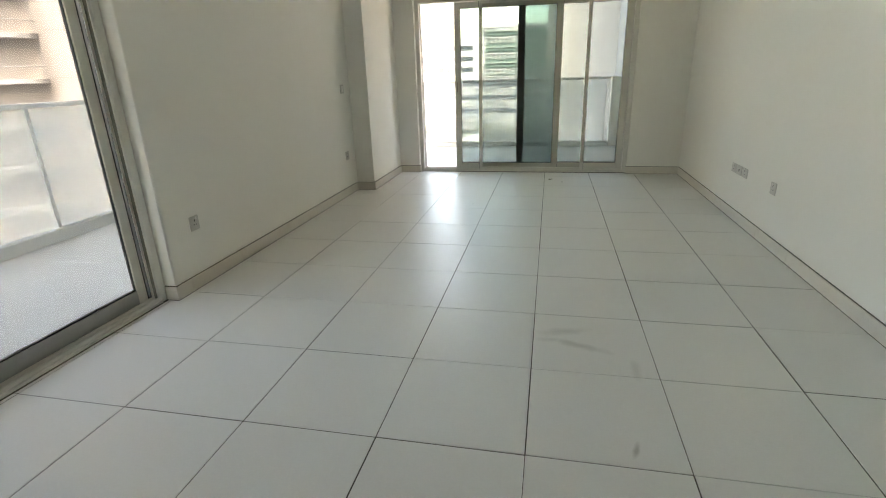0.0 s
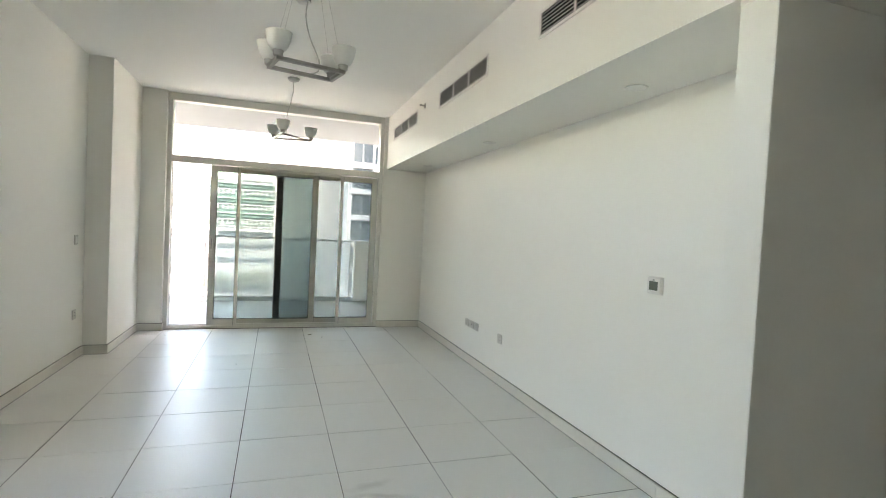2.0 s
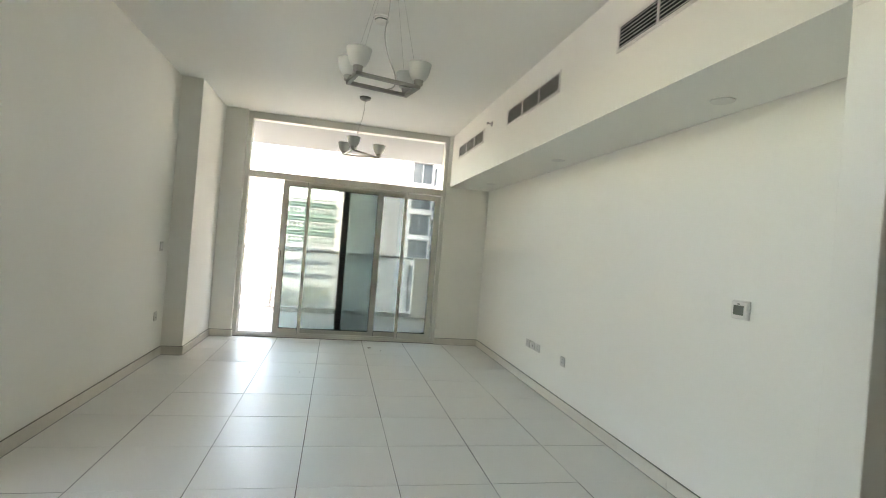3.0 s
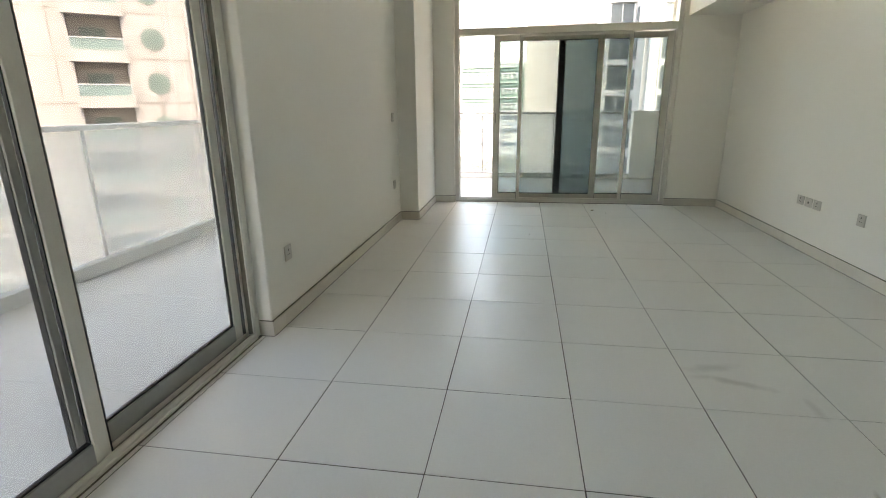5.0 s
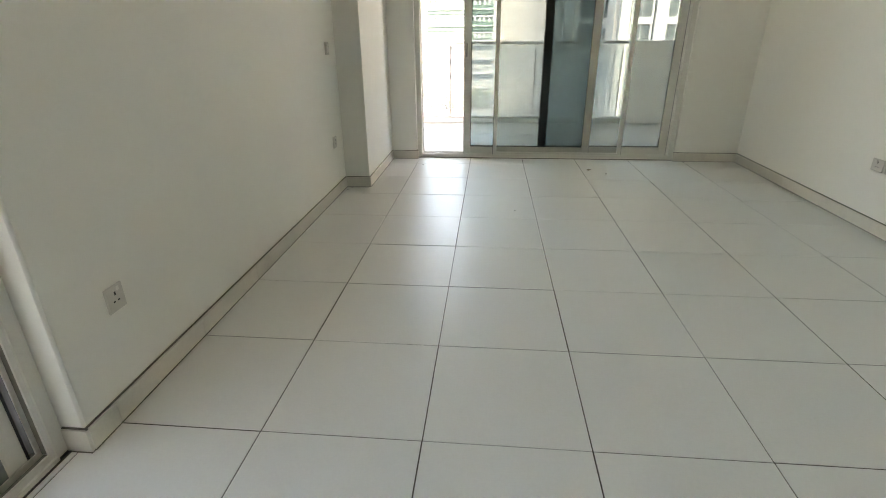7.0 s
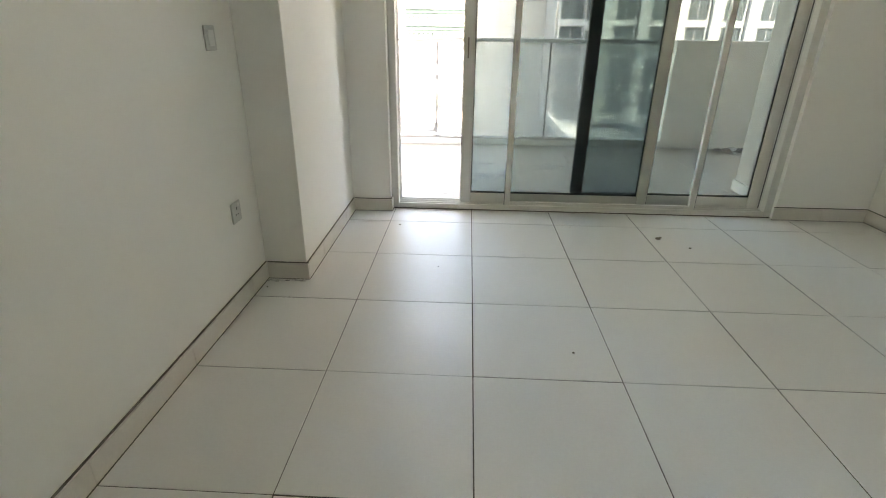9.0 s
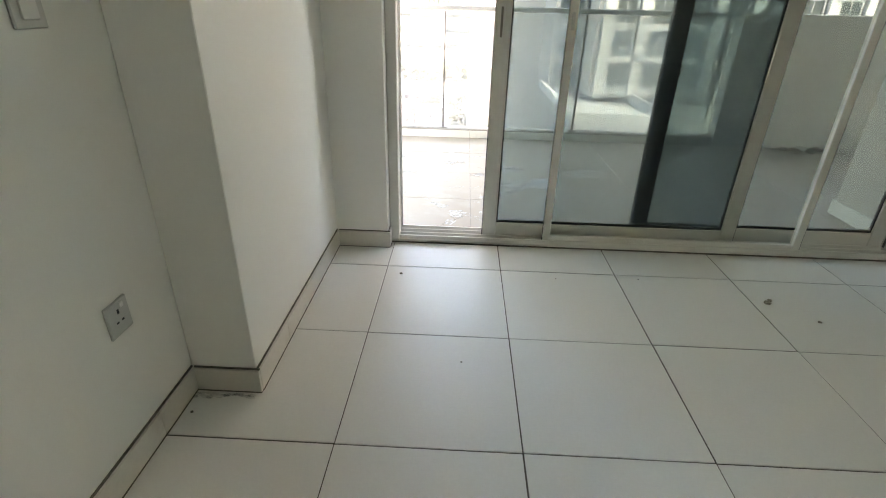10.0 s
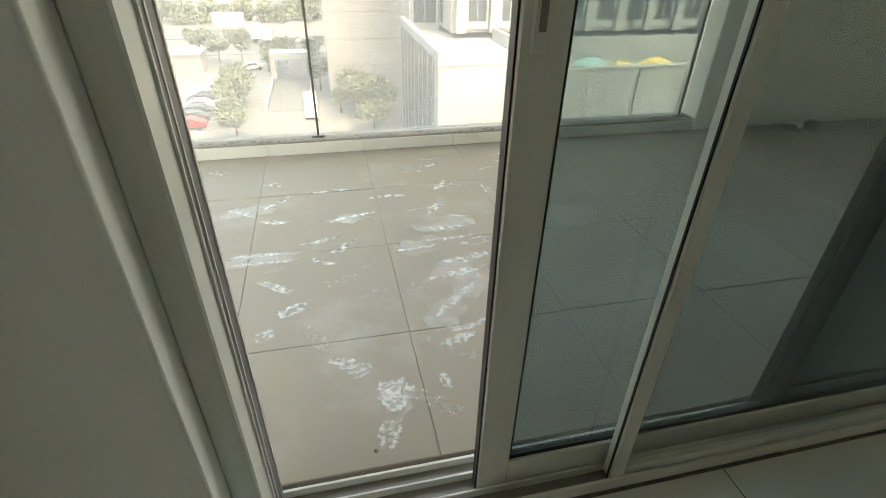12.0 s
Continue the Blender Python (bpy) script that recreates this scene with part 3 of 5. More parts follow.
part("deflector", boxes((-0.060, -0.045, -0.016, 0.016, 0.004, 0.008), (-0.060, -0.056, -0.016, 0.016, -0.012, 0.004)), M_DARK, sp)


# ---- chandeliers ----
def cup(c, q):
    """A steel holder with a bell-shaped frosted cup at q."""
    part("holder", lathe(bmesh.new(), [(0.024, 0.011), (0.029, 0.016), (0.029, 0.036), (0.033, 0.038), (0.033, 0.043), (0.022, 0.046)], q, 16), M_STEEL, c)
    part("cup_shade", lathe(bmesh.new(), [(0.024, 0.040), (0.046, 0.050), (0.060, 0.074), (0.070, 0.106), (0.076, 0.140), (0.078, 0.150), (0.074, 0.150), (0.065, 0.106), (0.055, 0.077), (0.041, 0.056), (0.01, 0.048)], q, 28), M_SHADE, c, "frosted white glass cup")


def bar(c, a, b, w, h, lift=0.0):
    t = (b - a).normalized()
    side = Vector((-t.y, t.x, 0)) * w
    bm = bmesh.new()
    v = [bm.verts.new(p + side * k + Vector((0, 0, z + lift))) for p in (a - t * w, b + t * w) for k, z in ((-1, -h), (1, -h), (1, h), (-1, h))]
    for q in ((0, 1, 2, 3), (7, 6, 5, 4), (0, 4, 5, 1), (1, 5, 6, 2), (2, 6, 7, 3), (3, 7, 4, 0)):
        bm.faces.new([v[j] for j in q])
    part("bar", bm, M_STEEL, c)


def trio_pendant(x, y, ring_z):
    """Three cups on a triangle of bars, hung from a round canopy by one cord."""
    c = thing("chandelier", (x, y, ZC), "three-cup brushed-steel pendant on one cord, unlit", "chandelier", "ceiling pendants")
    h = ring_z - ZC
    pts = [Vector((-0.20, 0.20, h)), Vector((-0.10, -0.20, h)), Vector((0.22, 0.12, h))]
    part("canopy", lathe(bmesh.new(), [(0.020, -0.045), (0.055, -0.030), (0.066, -0.018), (0.068, 0.0)], (0, 0, 0)), M_STEEL, c)
    for k in range(3):
        bar(c, pts[k], pts[(k + 1) % 3], 0.010, 0.009, 0.0008 * k)
        cup(c, pts[k])
    cord = [Vector((0.0, 0.0, -0.04)), Vector((0.0, -0.01, h * 0.22)), Vector((-0.02, -0.03, h * 0.42)), Vector((-0.055, -0.08, h * 0.6)), Vector((-0.06, -0.10, h * 0.8)), Vector((-0.055, -0.10, h))]
    part("cord", tube(bmesh.new(), cord, 0.0035), M_CABLE, c, "grey supply cord")
    part("cross_bar", cyl(bmesh.new(), pts[0] * 0.5 + pts[1] * 0.5, pts[2], 0.004), M_STEEL, c)
    return c


def chandelier(x, y, ring_z, hx, hy, turn):
    """A frame of steel bars on four wires under a ceiling plate, with upright frosted cups."""
    c = thing("chandelier", (x, y, ZC), "brushed-steel pendant with frosted white glass cups, unlit", "chandelier", "ceiling pendants")
    h = ring_z - ZC
    R = Matrix.Rotation(turn, 3, "Z")
    P = lambda u, v, w: R @ Vector((u, v, w))
    bm = bmesh.new()
    box(bm, -0.078, 0.078, -0.055, 0.055, -0.028, 0.0, 0.004)
    bmesh.ops.rotate(bm, verts=bm.verts, cent=(0, 0, 0), matrix=R)
    part("ceiling_plate", bm, M_STEEL_D, c)
    corners = [P(hx, hy, h), P(-hx, hy, h), P(-hx, -hy, h), P(hx, -hy, h)]
    for i in range(4):
        bar(c, corners[i], corners[(i + 1) % 4], 0.012, 0.011, 0.001 * (i % 2))
    for i, p in enumerate(corners):
        top = P(0.055 * (1 if p.dot(R @ Vector((1, 0, 0))) > 0 else -1), 0.038 * (1 if p.dot(R @ Vector((0, 1, 0))) > 0 else -1), -0.02)
        part("wire", cyl(bmesh.new(), top, p + Vector((0, 0, 0.01)), 0.0008, seg=5), M_STEEL, c)
    knots = [P(0.0, 0.0, -0.03), P(0.002, 0, h * 0.30), P(-0.012, 0.01, h * 0.52), P(0.02, 0.0, h * 0.72), P(hx * 0.45, hy * 0.4, h * 0.86), P(hx * 0.52, hy * 0.8, h * 0.95), P(hx * 0.30, hy * 0.98, h + 0.01)]
    pts = []
    for k in range(len(knots) - 1):
        p0, p1, p2, p3 = knots[max(k - 1, 0)], knots[k], knots[k + 1], knots[min(k + 2, len(knots) - 1)]
        for u in (0.0, 0.25, 0.5, 0.75):
            pts.append(0.5 * (2 * p1 + (p2 - p0) * u + (2 * p0 - 5 * p1 + 4 * p2 - p3) * u * u + (3 * p1 - p0 - 3 * p2 + p3) * u ** 3))
    pts.append(knots[-1])
    part("cable", tube(bmesh.new(), pts, 0.0042), M_CABLE, c, "clear plastic supply cable")
    for q in corners:
        cup(c, q)
    return c


chandelier(-0.272, 0.87, 2.500, 0.203, 0.108, radians(14))
trio_pendant(-0.284, 3.65, 2.52)


# ---- wall fittings ----
def wall_plate(name, x, y, z, w, hgt, face, label, category, build):
    """A fitting on a wall that faces +x (face 1) or -x (face -1); build gets the plate's own frame: u along the wall, v up, d out of it."""
    o = thing(name, (x, y, z), label, category)
    def bx(u0, u1, v0, v1, d0, d1, bev=0.0):
        return boxes((min(face * d0, face * d1), max(face * d0, face * d1), u0, u1, v0, v1), bev=bev)
    part("plate", bx(-w / 2, w / 2, -hgt / 2, hgt / 2, 0, 0.009, 0.003), M_PLASTIC if name == "thermostat" else M_PLATE, o)
    build(o, bx, w, hgt)
    return o


def socket_bits(o, bx, w, hgt):
    part("pin_hole", bx(-0.004, 0.004, 0.012, 0.026, 0.009, 0.0094), M_HOLE, o)
    part("pin_hole", bx(-0.016, -0.006, -0.014, -0.008, 0.009, 0.0094), M_HOLE, o)
    part("pin_hole", bx(0.006, 0.016, -0.014, -0.008, 0.009, 0.0094), M_HOLE, o)
    part("rocker", bx(0.010, 0.022, 0.026, 0.042, 0.009, 0.013, 0.001), M_PLASTIC, o)


def switch_bits(o, bx, w, hgt):
    part("rocker", bx(-0.024, 0.024, -0.032, 0.032, 0.009, 0.013, 0.002), M_PLASTIC, o)


def outlet_bits(o, bx, w, hgt):
    part("jack", bx(-0.010, 0.010, -0.010, 0.010, 0.009, 0.0095), M_HOLE, o)


wall_plate("power_socket", XL, 0.745, 0.455, 0.09, 0.10, 1, "white three-pin wall socket above the skirting", "power socket", socket_bits)
wall_plate("power_socket", XL, 3.565, 0.475, 0.09, 0.10, 1, "white three-pin wall socket near the pilaster", "power socket", socket_bits)
wall_plate("light_switch", XL, 3.58, 1.245, 0.09, 0.10, 1, "white rocker light switch near the pilaster", "light switch", switch_bits)
for y, bits, nm, lb in ((3.00, socket_bits, "power_socket", "white wall socket in a row of three"), (2.86, outlet_bits, "data_outlet", "white wall plate with a dark aerial jack"), (2.72, socket_bits, "power_socket", "white wall socket in a row of three")):
    wall_plate(nm, XR, y, 0.462, 0.115, 0.085, -1, lb, "wall socket", bits)
wall_plate("power_socket", XR, 2.10, 0.460, 0.095, 0.095, -1, "single white three-pin socket on the long wall", "power socket", socket_bits)


def thermostat_bits(o, bx, w, hgt):
    part("bezel", bx(-w / 2 + 0.003, w / 2 - 0.003, -hgt / 2 + 0.003, hgt / 2 - 0.003, 0.009, 0.024, 0.007), M_PLASTIC, o)
    part("display", bx(-0.036, 0.036, -0.028, 0.026, 0.0241, 0.0246), M_SCREEN, o, "grey-green display")
    part("button", bx(-0.008, 0.008, 0.031, 0.037, 0.0241, 0.0255), M_HOLE, o)


wall_plate("thermostat", XR, -0.022, 1.258, 0.122, 0.108, -1, "white wall thermostat with a grey display", "thermostat", thermostat_bits)
# corridor wall: sensor box and entry phone
bxs = thing("door_chime", (2.0, PY0, 2.19), "small cream plastic chime box with a dark slot", "door chime")
part("case", boxes((-0.08, 0.08, -0.035, 0, -0.085, 0.085), bev=0.006), M_PLASTIC, bxs)
part("slot", boxes((-0.068, -0.034, -0.0365, -0.035, -0.04, 0.04)), M_HOLE, bxs)
ph = thing("entry_phone", (2.03, PY0, 1.56), "white wall-mounted entry phone with a coiled cord", "entry phone")
part("base", boxes((-0.10, 0.10, -0.030, 0, -0.105, 0.095), bev=0.008), M_PLASTIC, ph)
part("handset", boxes((-0.085, -0.035, -0.065, -0.0305, -0.10, 0.09), bev=0.012), M_PLASTIC, ph)
part("keypad", boxes((0.0, 0.08, -0.032, -0.030, -0.07, 0.05)), M_SCREEN, ph, "grey keypad")
part("coiled_cord", tube(bmesh.new(), [(-0.06 + 0.012 * math.cos(k * 1.3), -0.03 + 0.012 * math.sin(k * 1.3), -0.10 - 0.005 * k) for k in range(40)], 0.003, 5), M_PLASTIC, ph)


# ---- skirting: cut tiles along the walls ----
def skirting(name, x0, y0, x1, y1, nx, ny, first=0.35):
    """Skirting along the line from (x0, y0) to (x1, y1); (nx, ny) points into the room."""
    s = tagged(new(name), "cream porcelain skirting tiles with a dark dusty top edge", "skirting", kind="structure")
    L = math.hypot(x1 - x0, y1 - y0)
    ux, uy = (x1 - x0) / L, (y1 - y0) / L
    H, T = 0.094, 0.013
    def seg(a, b, d0, d1, z0, z1, bev=0.0):
        xs = sorted((x0 + ux * a + nx * d0, x0 + ux * b + nx * d1))
        yv = sorted((y0 + uy * a + ny * d0, y0 + uy * b + ny * d1))
        return boxes((xs[0], xs[1], yv[0], yv[1], z0, z1), bev=bev)
    a = 0.0
    b = min(first, L)
    while a < L - 1e-4:
        part("skirting_tile", seg(a + 0.001, b - 0.001, 0.0, T, 0.002, H, 0.0015), M_SKIRT, s)
        a, b = b, min(b + 0.6, L)
    part("top_joint", seg(0, L, 0.0, 0.006, H + 0.0005, H + 0.0055), M_DIRT, s, "dark dusty joint")
    part("floor_joint", seg(0, L, 0.0, T + 0.003, 0.0002, 0.0022), M_DIRT, s)
    return s


K = 0.013
skirting("baseboard_west", XL, LD1, XL, 3.822, 1, 0, 0.14)
skirting("baseboard_reveal", XL + K, LD1 - 0.0001, FX + 0.002, LD1 - 0.0001, 0, -1)
skirting("baseboard_pilaster", XL + K, 3.822, XP + K, 3.822, 0, -1)
skirting("baseboard_pilaster_side", XP, 3.822, XP, YW, 1, 0, 0.3)
skirting("baseboard_north", XP + K, YW, WX0 + K - 0.001, YW, 0, -1)
skirting("baseboard_north_reveal", WX0 - 0.001, YW, WX0 - 0.001, FY - 0.002, 1, 0)
skirting("baseboard_north_east", WX1 - K, YWR, XR - K, YWR, 0, -1)
skirting("baseboard_east", XR, YWR, XR, PY1, -1, 0, 0.4)
skirting("baseboard_pier", XR - K, PY1, XB - K, PY1, 0, 1)
skirting("baseboard_pier_face", XB, PY1, XB, PY0 - K, -1, 0)
skirting("baseboard_corridor", XB, PY0, 4.2, PY0, 0, -1)
skirting("baseboard_south", XB, YB, XL, YB, 0, 1)
skirting("baseboard_west_near", XL, YB, XL, LD0, 1, 0)


# ---- outside: ground, road and yard ----
GZ = -20.0
M_GROUND = mat("dusty_ground", (0.185, 0.177, 0.165), 0.9, var=0.15, scale=0.06, fine=1.5, stain=((0.20, 0.21, 0.13), 0.05, 0.55, 0.6), coords="World")
M_ASPHALT = mat("asphalt", (0.13, 0.13, 0.13), 0.85, var=0.15, scale=0.3, fine=8, coords="World")
M_PAVING = mat("pale_paving", (0.165, 0.16, 0.158), 0.8, var=0.1, scale=0.3, fine=5, coords="World")
M_LINE = mat("road_paint", (0.75, 0.75, 0.72), 0.7, var=0.1, scale=1)
M_LEAF = mat("leaves", (0.14, 0.155, 0.105), 0.7, var=0.35, scale=0.8, fine=6, coords="World")
M_BARK = mat("bark", (0.16, 0.12, 0.09), 0.9, var=0.2, scale=3)
M_TOWER = mat("pink_stone_cladding", (0.245, 0.226, 0.22), 0.7, var=0.05, scale=0.3, fine=6, coords="World")
M_TOWER2 = mat("cream_stone_cladding", (0.31, 0.291, 0.288), 0.7, var=0.05, scale=0.2, fine=5, coords="World")
M_WHITE_B = mat("white_render", (0.31, 0.31, 0.318), 0.8, var=0.05, scale=0.2, fine=4, coords="World")
M_JOINT = mat("cladding_joint", (0.13, 0.11, 0.10), 0.9, var=0.1)
M_GREEN = mat("green_louvre", (0.055, 0.092, 0.08), 0.6, var=0.08, scale=0.3, coords="World")
M_GREEN_L = mat("pale_green_louvre", (0.17, 0.215, 0.195), 0.6, var=0.08, scale=0.3, coords="World")
M_WINDOW = mat("far_window_glass", (0.045, 0.055, 0.062), 0.2, spec=0.25, var=0.25, scale=0.9, fine=4, coords="World")
M_AQUA = mat("aqua_balustrade_glass", (0.12, 0.165, 0.16), 0.2, var=0.1, scale=1)
M_CIRCLE = mat("sea_green_disc", (0.085, 0.115, 0.105), 0.5, var=0.05)
M_LOGGIA = mat("brown_recess", (0.34, 0.295, 0.268), 0.8, var=0.08, scale=1)
M_TWIN = mat("pale_tower_window", (0.13, 0.155, 0.145), 0.25, spec=0.3, var=0.15, scale=0.9, fine=4, coords="World")
M_CAR_W = mat("white_car_paint", (0.6, 0.6, 0.6), 0.22, var=0.02)
M_CAR_R = mat("red_car_paint", (0.33, 0.03, 0.03), 0.22, var=0.03)
M_CAR_G = mat("dark_car_paint", (0.06, 0.065, 0.07), 0.22, var=0.03)
M_TYRE = mat("tyre", (0.02, 0.02, 0.02), 0.8, var=0.1)
M_YELLOW = mat("yellow_canvas", (0.65, 0.48, 0.16), 0.8, var=0.05)
M_TURQ = mat("turquoise_canvas", (0.25, 0.50, 0.50), 0.8, var=0.05)
M_POOL = mat("pool_water", (0.12, 0.38, 0.45), 0.08, var=0.15, scale=0.5)

setting("ground", boxes((-1500, 1500, -600, 2500, GZ - 1, GZ)), M_GROUND, "pale dusty ground with sparse planting far below", "ground")
road = setting("road", boxes((-400, 300, 119, 134, GZ, GZ + 0.03), (-400, 300, 140, 149, GZ, GZ + 0.03)), M_ASPHALT, "grey asphalt dual carriageway", "road")
part("lane_line", boxes(*[(-120 + 9 * k, -117 + 9 * k, 126.4, 126.6, GZ + 0.034, GZ + 0.038) for k in range(28)]), M_LINE, road)
part("central_strip", boxes((-400, 300, 134, 140, GZ, GZ + 0.16)), M_PAVING, road)
setting("pavement", boxes((-400, 300, 115.5, 119, GZ, GZ + 0.14)), M_PAVING, "pale paved strip beside the road", "pavement")
lot = setting("parking_lot", boxes((-34, 0.0, 62, 112, GZ, GZ + 0.02)), M_PAVING, "pale concrete yard with parking bays", "parking lot")
part("bay_line", boxes(*[(-22.0, -16.5, 66 + 2.7 * k, 66.12 + 2.7 * k, GZ + 0.024, GZ + 0.028) for k in range(14)]), M_LINE, lot)
ramp = thing("car_ramp", (0, 0, 0), "grey concrete ramp with low white kerb walls", "ramp")
part("deck", boxes((-9.5, -3.8, 76, 94, GZ + 0.02, GZ + 0.06)), M_ASPHALT, ramp)
part("kerb_wall", boxes((-9.9, -9.5, 76, 94, GZ, GZ + 0.8)), M_WHITE_B, ramp)
part("kerb_wall", boxes((-3.8, -3.4, 84, 94, GZ, GZ + 0.8)), M_WHITE_B, ramp)
part("portal", boxes((-9.9, -9.2, 94, 97, GZ, GZ + 3.2), (-4.1, -3.4, 94, 97, GZ, GZ + 3.2), (-9.9, -3.4, 94, 97.5, GZ + 3.2, GZ + 4.2)), M_WHITE_B, ramp)
shed = thing("guard_hut", (-24.5, 102, GZ), "small flat-roofed cream hut by the yard", "hut")
part("wall", boxes((-3, 3, -2.5, 2.5, 0, 3.2)), M_TOWER2, shed)
part("roof", boxes((-3.3, 3.3, -2.8, 2.8, 3.2, 3.5)), M_WHITE_B, shed)
part("door", boxes((-0.5, 0.5, -2.54, -2.5, 0, 2.1)), M_LOGGIA, shed)
pool = setting("pool_water", boxes((-58, -46, 18, 34, GZ, GZ + 0.05)), M_POOL, "turquoise pool on the podium yard below", "pool")


def leaf_cloud(bm, c, rx, ry, rz, n, s, rng):
    """Many small leaf clumps scattered in an uneven ellipsoid."""
    lobes = [Vector((rng.uniform(-0.55, 0.55) * rx, rng.uniform(-0.55, 0.55) * ry, rng.uniform(-0.4, 0.55) * rz)) for _ in range(7)]
    for _ in range(n):
        o = rng.choice(lobes)
        d = Vector((rng.gauss(0, 1), rng.gauss(0, 1), rng.gauss(0, 1))).normalized() * rng.uniform(0.55, 1.0)
        p = Vector(c) + o + Vector((d.x * rx * 0.5, d.y * ry * 0.5, d.z * rz * 0.5))
        a = Vector((rng.gauss(0, 1), rng.gauss(0, 1), rng.gauss(0, 1))).normalized()
        b = a.cross(Vector((rng.gauss(0, 1), rng.gauss(0, 1), rng.gauss(0, 1)))).normalized()
        k = s * rng.uniform(0.6, 1.3)
        bm.faces.new([bm.verts.new(p + a * k), bm.verts.new(p + b * k * 0.7), bm.verts.new(p - a * k), bm.verts.new(p - b * k * 0.7)])


def tree(x, y, h, r, seed):
    rng = random.Random(seed)
    t = thing("tree", (x, y, GZ), "dusty green broad-leaved tree in the yard below", "tree", "yard trees")
    bm = cyl(bmesh.new(), (0, 0, 0), (0.1, 0.05, h * 0.45), 0.16, 0.10, 8)
    for k in range(5):
        a = k * 1.26 + rng.uniform(-0.3, 0.3)
        cyl(bm, (0.1, 0.05, h * 0.42), (r * 0.5 * math.cos(a), r * 0.5 * math.sin(a), h * rng.uniform(0.65, 0.85)), 0.08, 0.03, 6)
    part("trunk", bm, M_BARK, t)
    bm = bmesh.new()
    leaf_cloud(bm, (0, 0, h * 0.68), r, r, h * 0.36, 900, 0.26, rng)
    part("crown", bm, M_LEAF, t)


for k, (x, y, h, r) in enumerate(((-15.5, 104, 6.5, 3.2), (-14.2, 84, 5.0, 2.6), (-13.6, 77, 5.2, 2.8), (-12.8, 70, 4.5, 2.4), (-2.2, 86, 5.6, 2.4), (2.2, 74.0, 6.4, 2.6), (3.2, 71, 5.5, 2.6), (0.3, 74, 3.4, 1.6), (-8.0, 106, 5.0, 2.6), (-24, 112, 5.5, 2.8), (-12.4, 66, 3.6, 2.2), (-13.2, 80.5, 4.2, 2.4), (5.6, 73, 5.0, 2.4), (4.2, 74.5, 5.0, 2.4), (4.0, 66, 4.2, 2.4), (-10.8, 100, 4.6, 2.4), (-20, 108, 4.8, 2.6), (-2.6, 104, 4.8, 2.6))):
    tree(x, y, h, r, 50 + k)
rng = random.Random(4)
bm = bmesh.new()
for k in range(105):
    leaf_cloud(bm, (-150 + k * 2.3 + rng.uniform(-1, 1), 156 + rng.uniform(-2, 6), GZ + 2.8 + rng.uniform(-0.6, 0.8)), 3.2, 3.2, 3.4, 220, 0.55, rng)
tagged(link("tree_belt", bm, M_LEAF), "dense dusty green belt of trees beyond the road", "trees", kind="stuff")


def car(x, y, turn, paint, label):
    c = thing("car", (x, y, GZ + 0.03), label, "car", "parked cars")
    c.rotation_euler = (0, 0, turn)
    prof = [(-2.2, 0.35), (-2.25, 0.75), (-1.6, 0.92), (-0.9, 1.42), (0.75, 1.45), (1.55, 0.98), (2.15, 0.88), (2.2, 0.35)]
    bm = bmesh.new()
    left = [bm.verts.new((px, -0.88, pz)) for px, pz in prof]
    right = [bm.verts.new((px, 0.88, pz)) for px, pz in prof]
    bm.faces.new(left)
    bm.faces.new(right[::-1])
    for i in range(len(prof)):
        j = (i + 1) % len(prof)
        bm.faces.new((left[i], right[i], right[j], left[j]))
    bmesh.ops.bevel(bm, geom=list(bm.edges), offset=0.07, segments=2, affect="EDGES")
    part("body", bm, paint, c)
    part("windscreen", boxes((0.82, 1.45, -0.70, 0.70, 1.02, 1.06)), M_WINDOW, c).rotation_euler = (0, radians(28), 0)
    c.children[-1].location = (-0.62, 0, 0.83)
    part("side_window", boxes((-0.8, 0.8, -0.895, -0.86, 0.98, 1.34)), M_WINDOW, c)
    part("side_window", boxes((-0.8, 0.8, 0.86, 0.895, 0.98, 1.34)), M_WINDOW, c)
    for wx in (-1.35, 1.35):
        for wy in (-0.80, 0.80):
            part("wheel", cyl(bmesh.new(), (wx, wy - 0.1, 0.32), (wx, wy + 0.1, 0.32), 0.32, seg=14), M_TYRE, c)
    return c


for k in range(6):
    car(-18.6, 70.4 + 2.75 * k, radians(2), (M_CAR_R, M_CAR_G, M_CAR_G, M_CAR_W, M_CAR_G, M_CAR_W)[k], ("red saloon car parked in the yard", "dark saloon car parked in the yard", "dark saloon car parked in the yard", "white saloon car parked in the yard", "dark saloon car parked in the yard", "white saloon car parked in the yard")[k])
car(-3.6, 73.5, radians(90), M_CAR_W, "white car standing on the ramp approach")
car(-3.7, 79.5, radians(90), M_CAR_W, "white car standing on the ramp approach")
car(-6.5, 127.5, 0, M_CAR_W, "white car on the road behind the truck")
car(4.5, 127.0, 0, M_CAR_W, "white car on the far lane of the road")
car(-14.0, 101.5, radians(30), M_CAR_W, "white car parked by the trees")
tk = thing("box_truck", (-20, 128.5, GZ + 0.03), "white box truck with a long trailer on the road", "truck")
part("cargo_box", boxes((-1.5, 6.0, -1.25, 1.25, 1.0, 4.0), bev=0.05), M_CAR_W, tk)
part("flat_trailer", boxes((-9.5, -1.7, -1.2, 1.2, 0.9, 1.3), bev=0.03), M_CAR_G, tk)
part("cab", boxes((6.3, 8.3, -1.15, 1.15, 0.5, 2.9), bev=0.18), M_CAR_W, tk)
part("windscreen", boxes((8.28, 8.33, -0.95, 0.95, 1.7, 2.6)), M_WINDOW, tk)
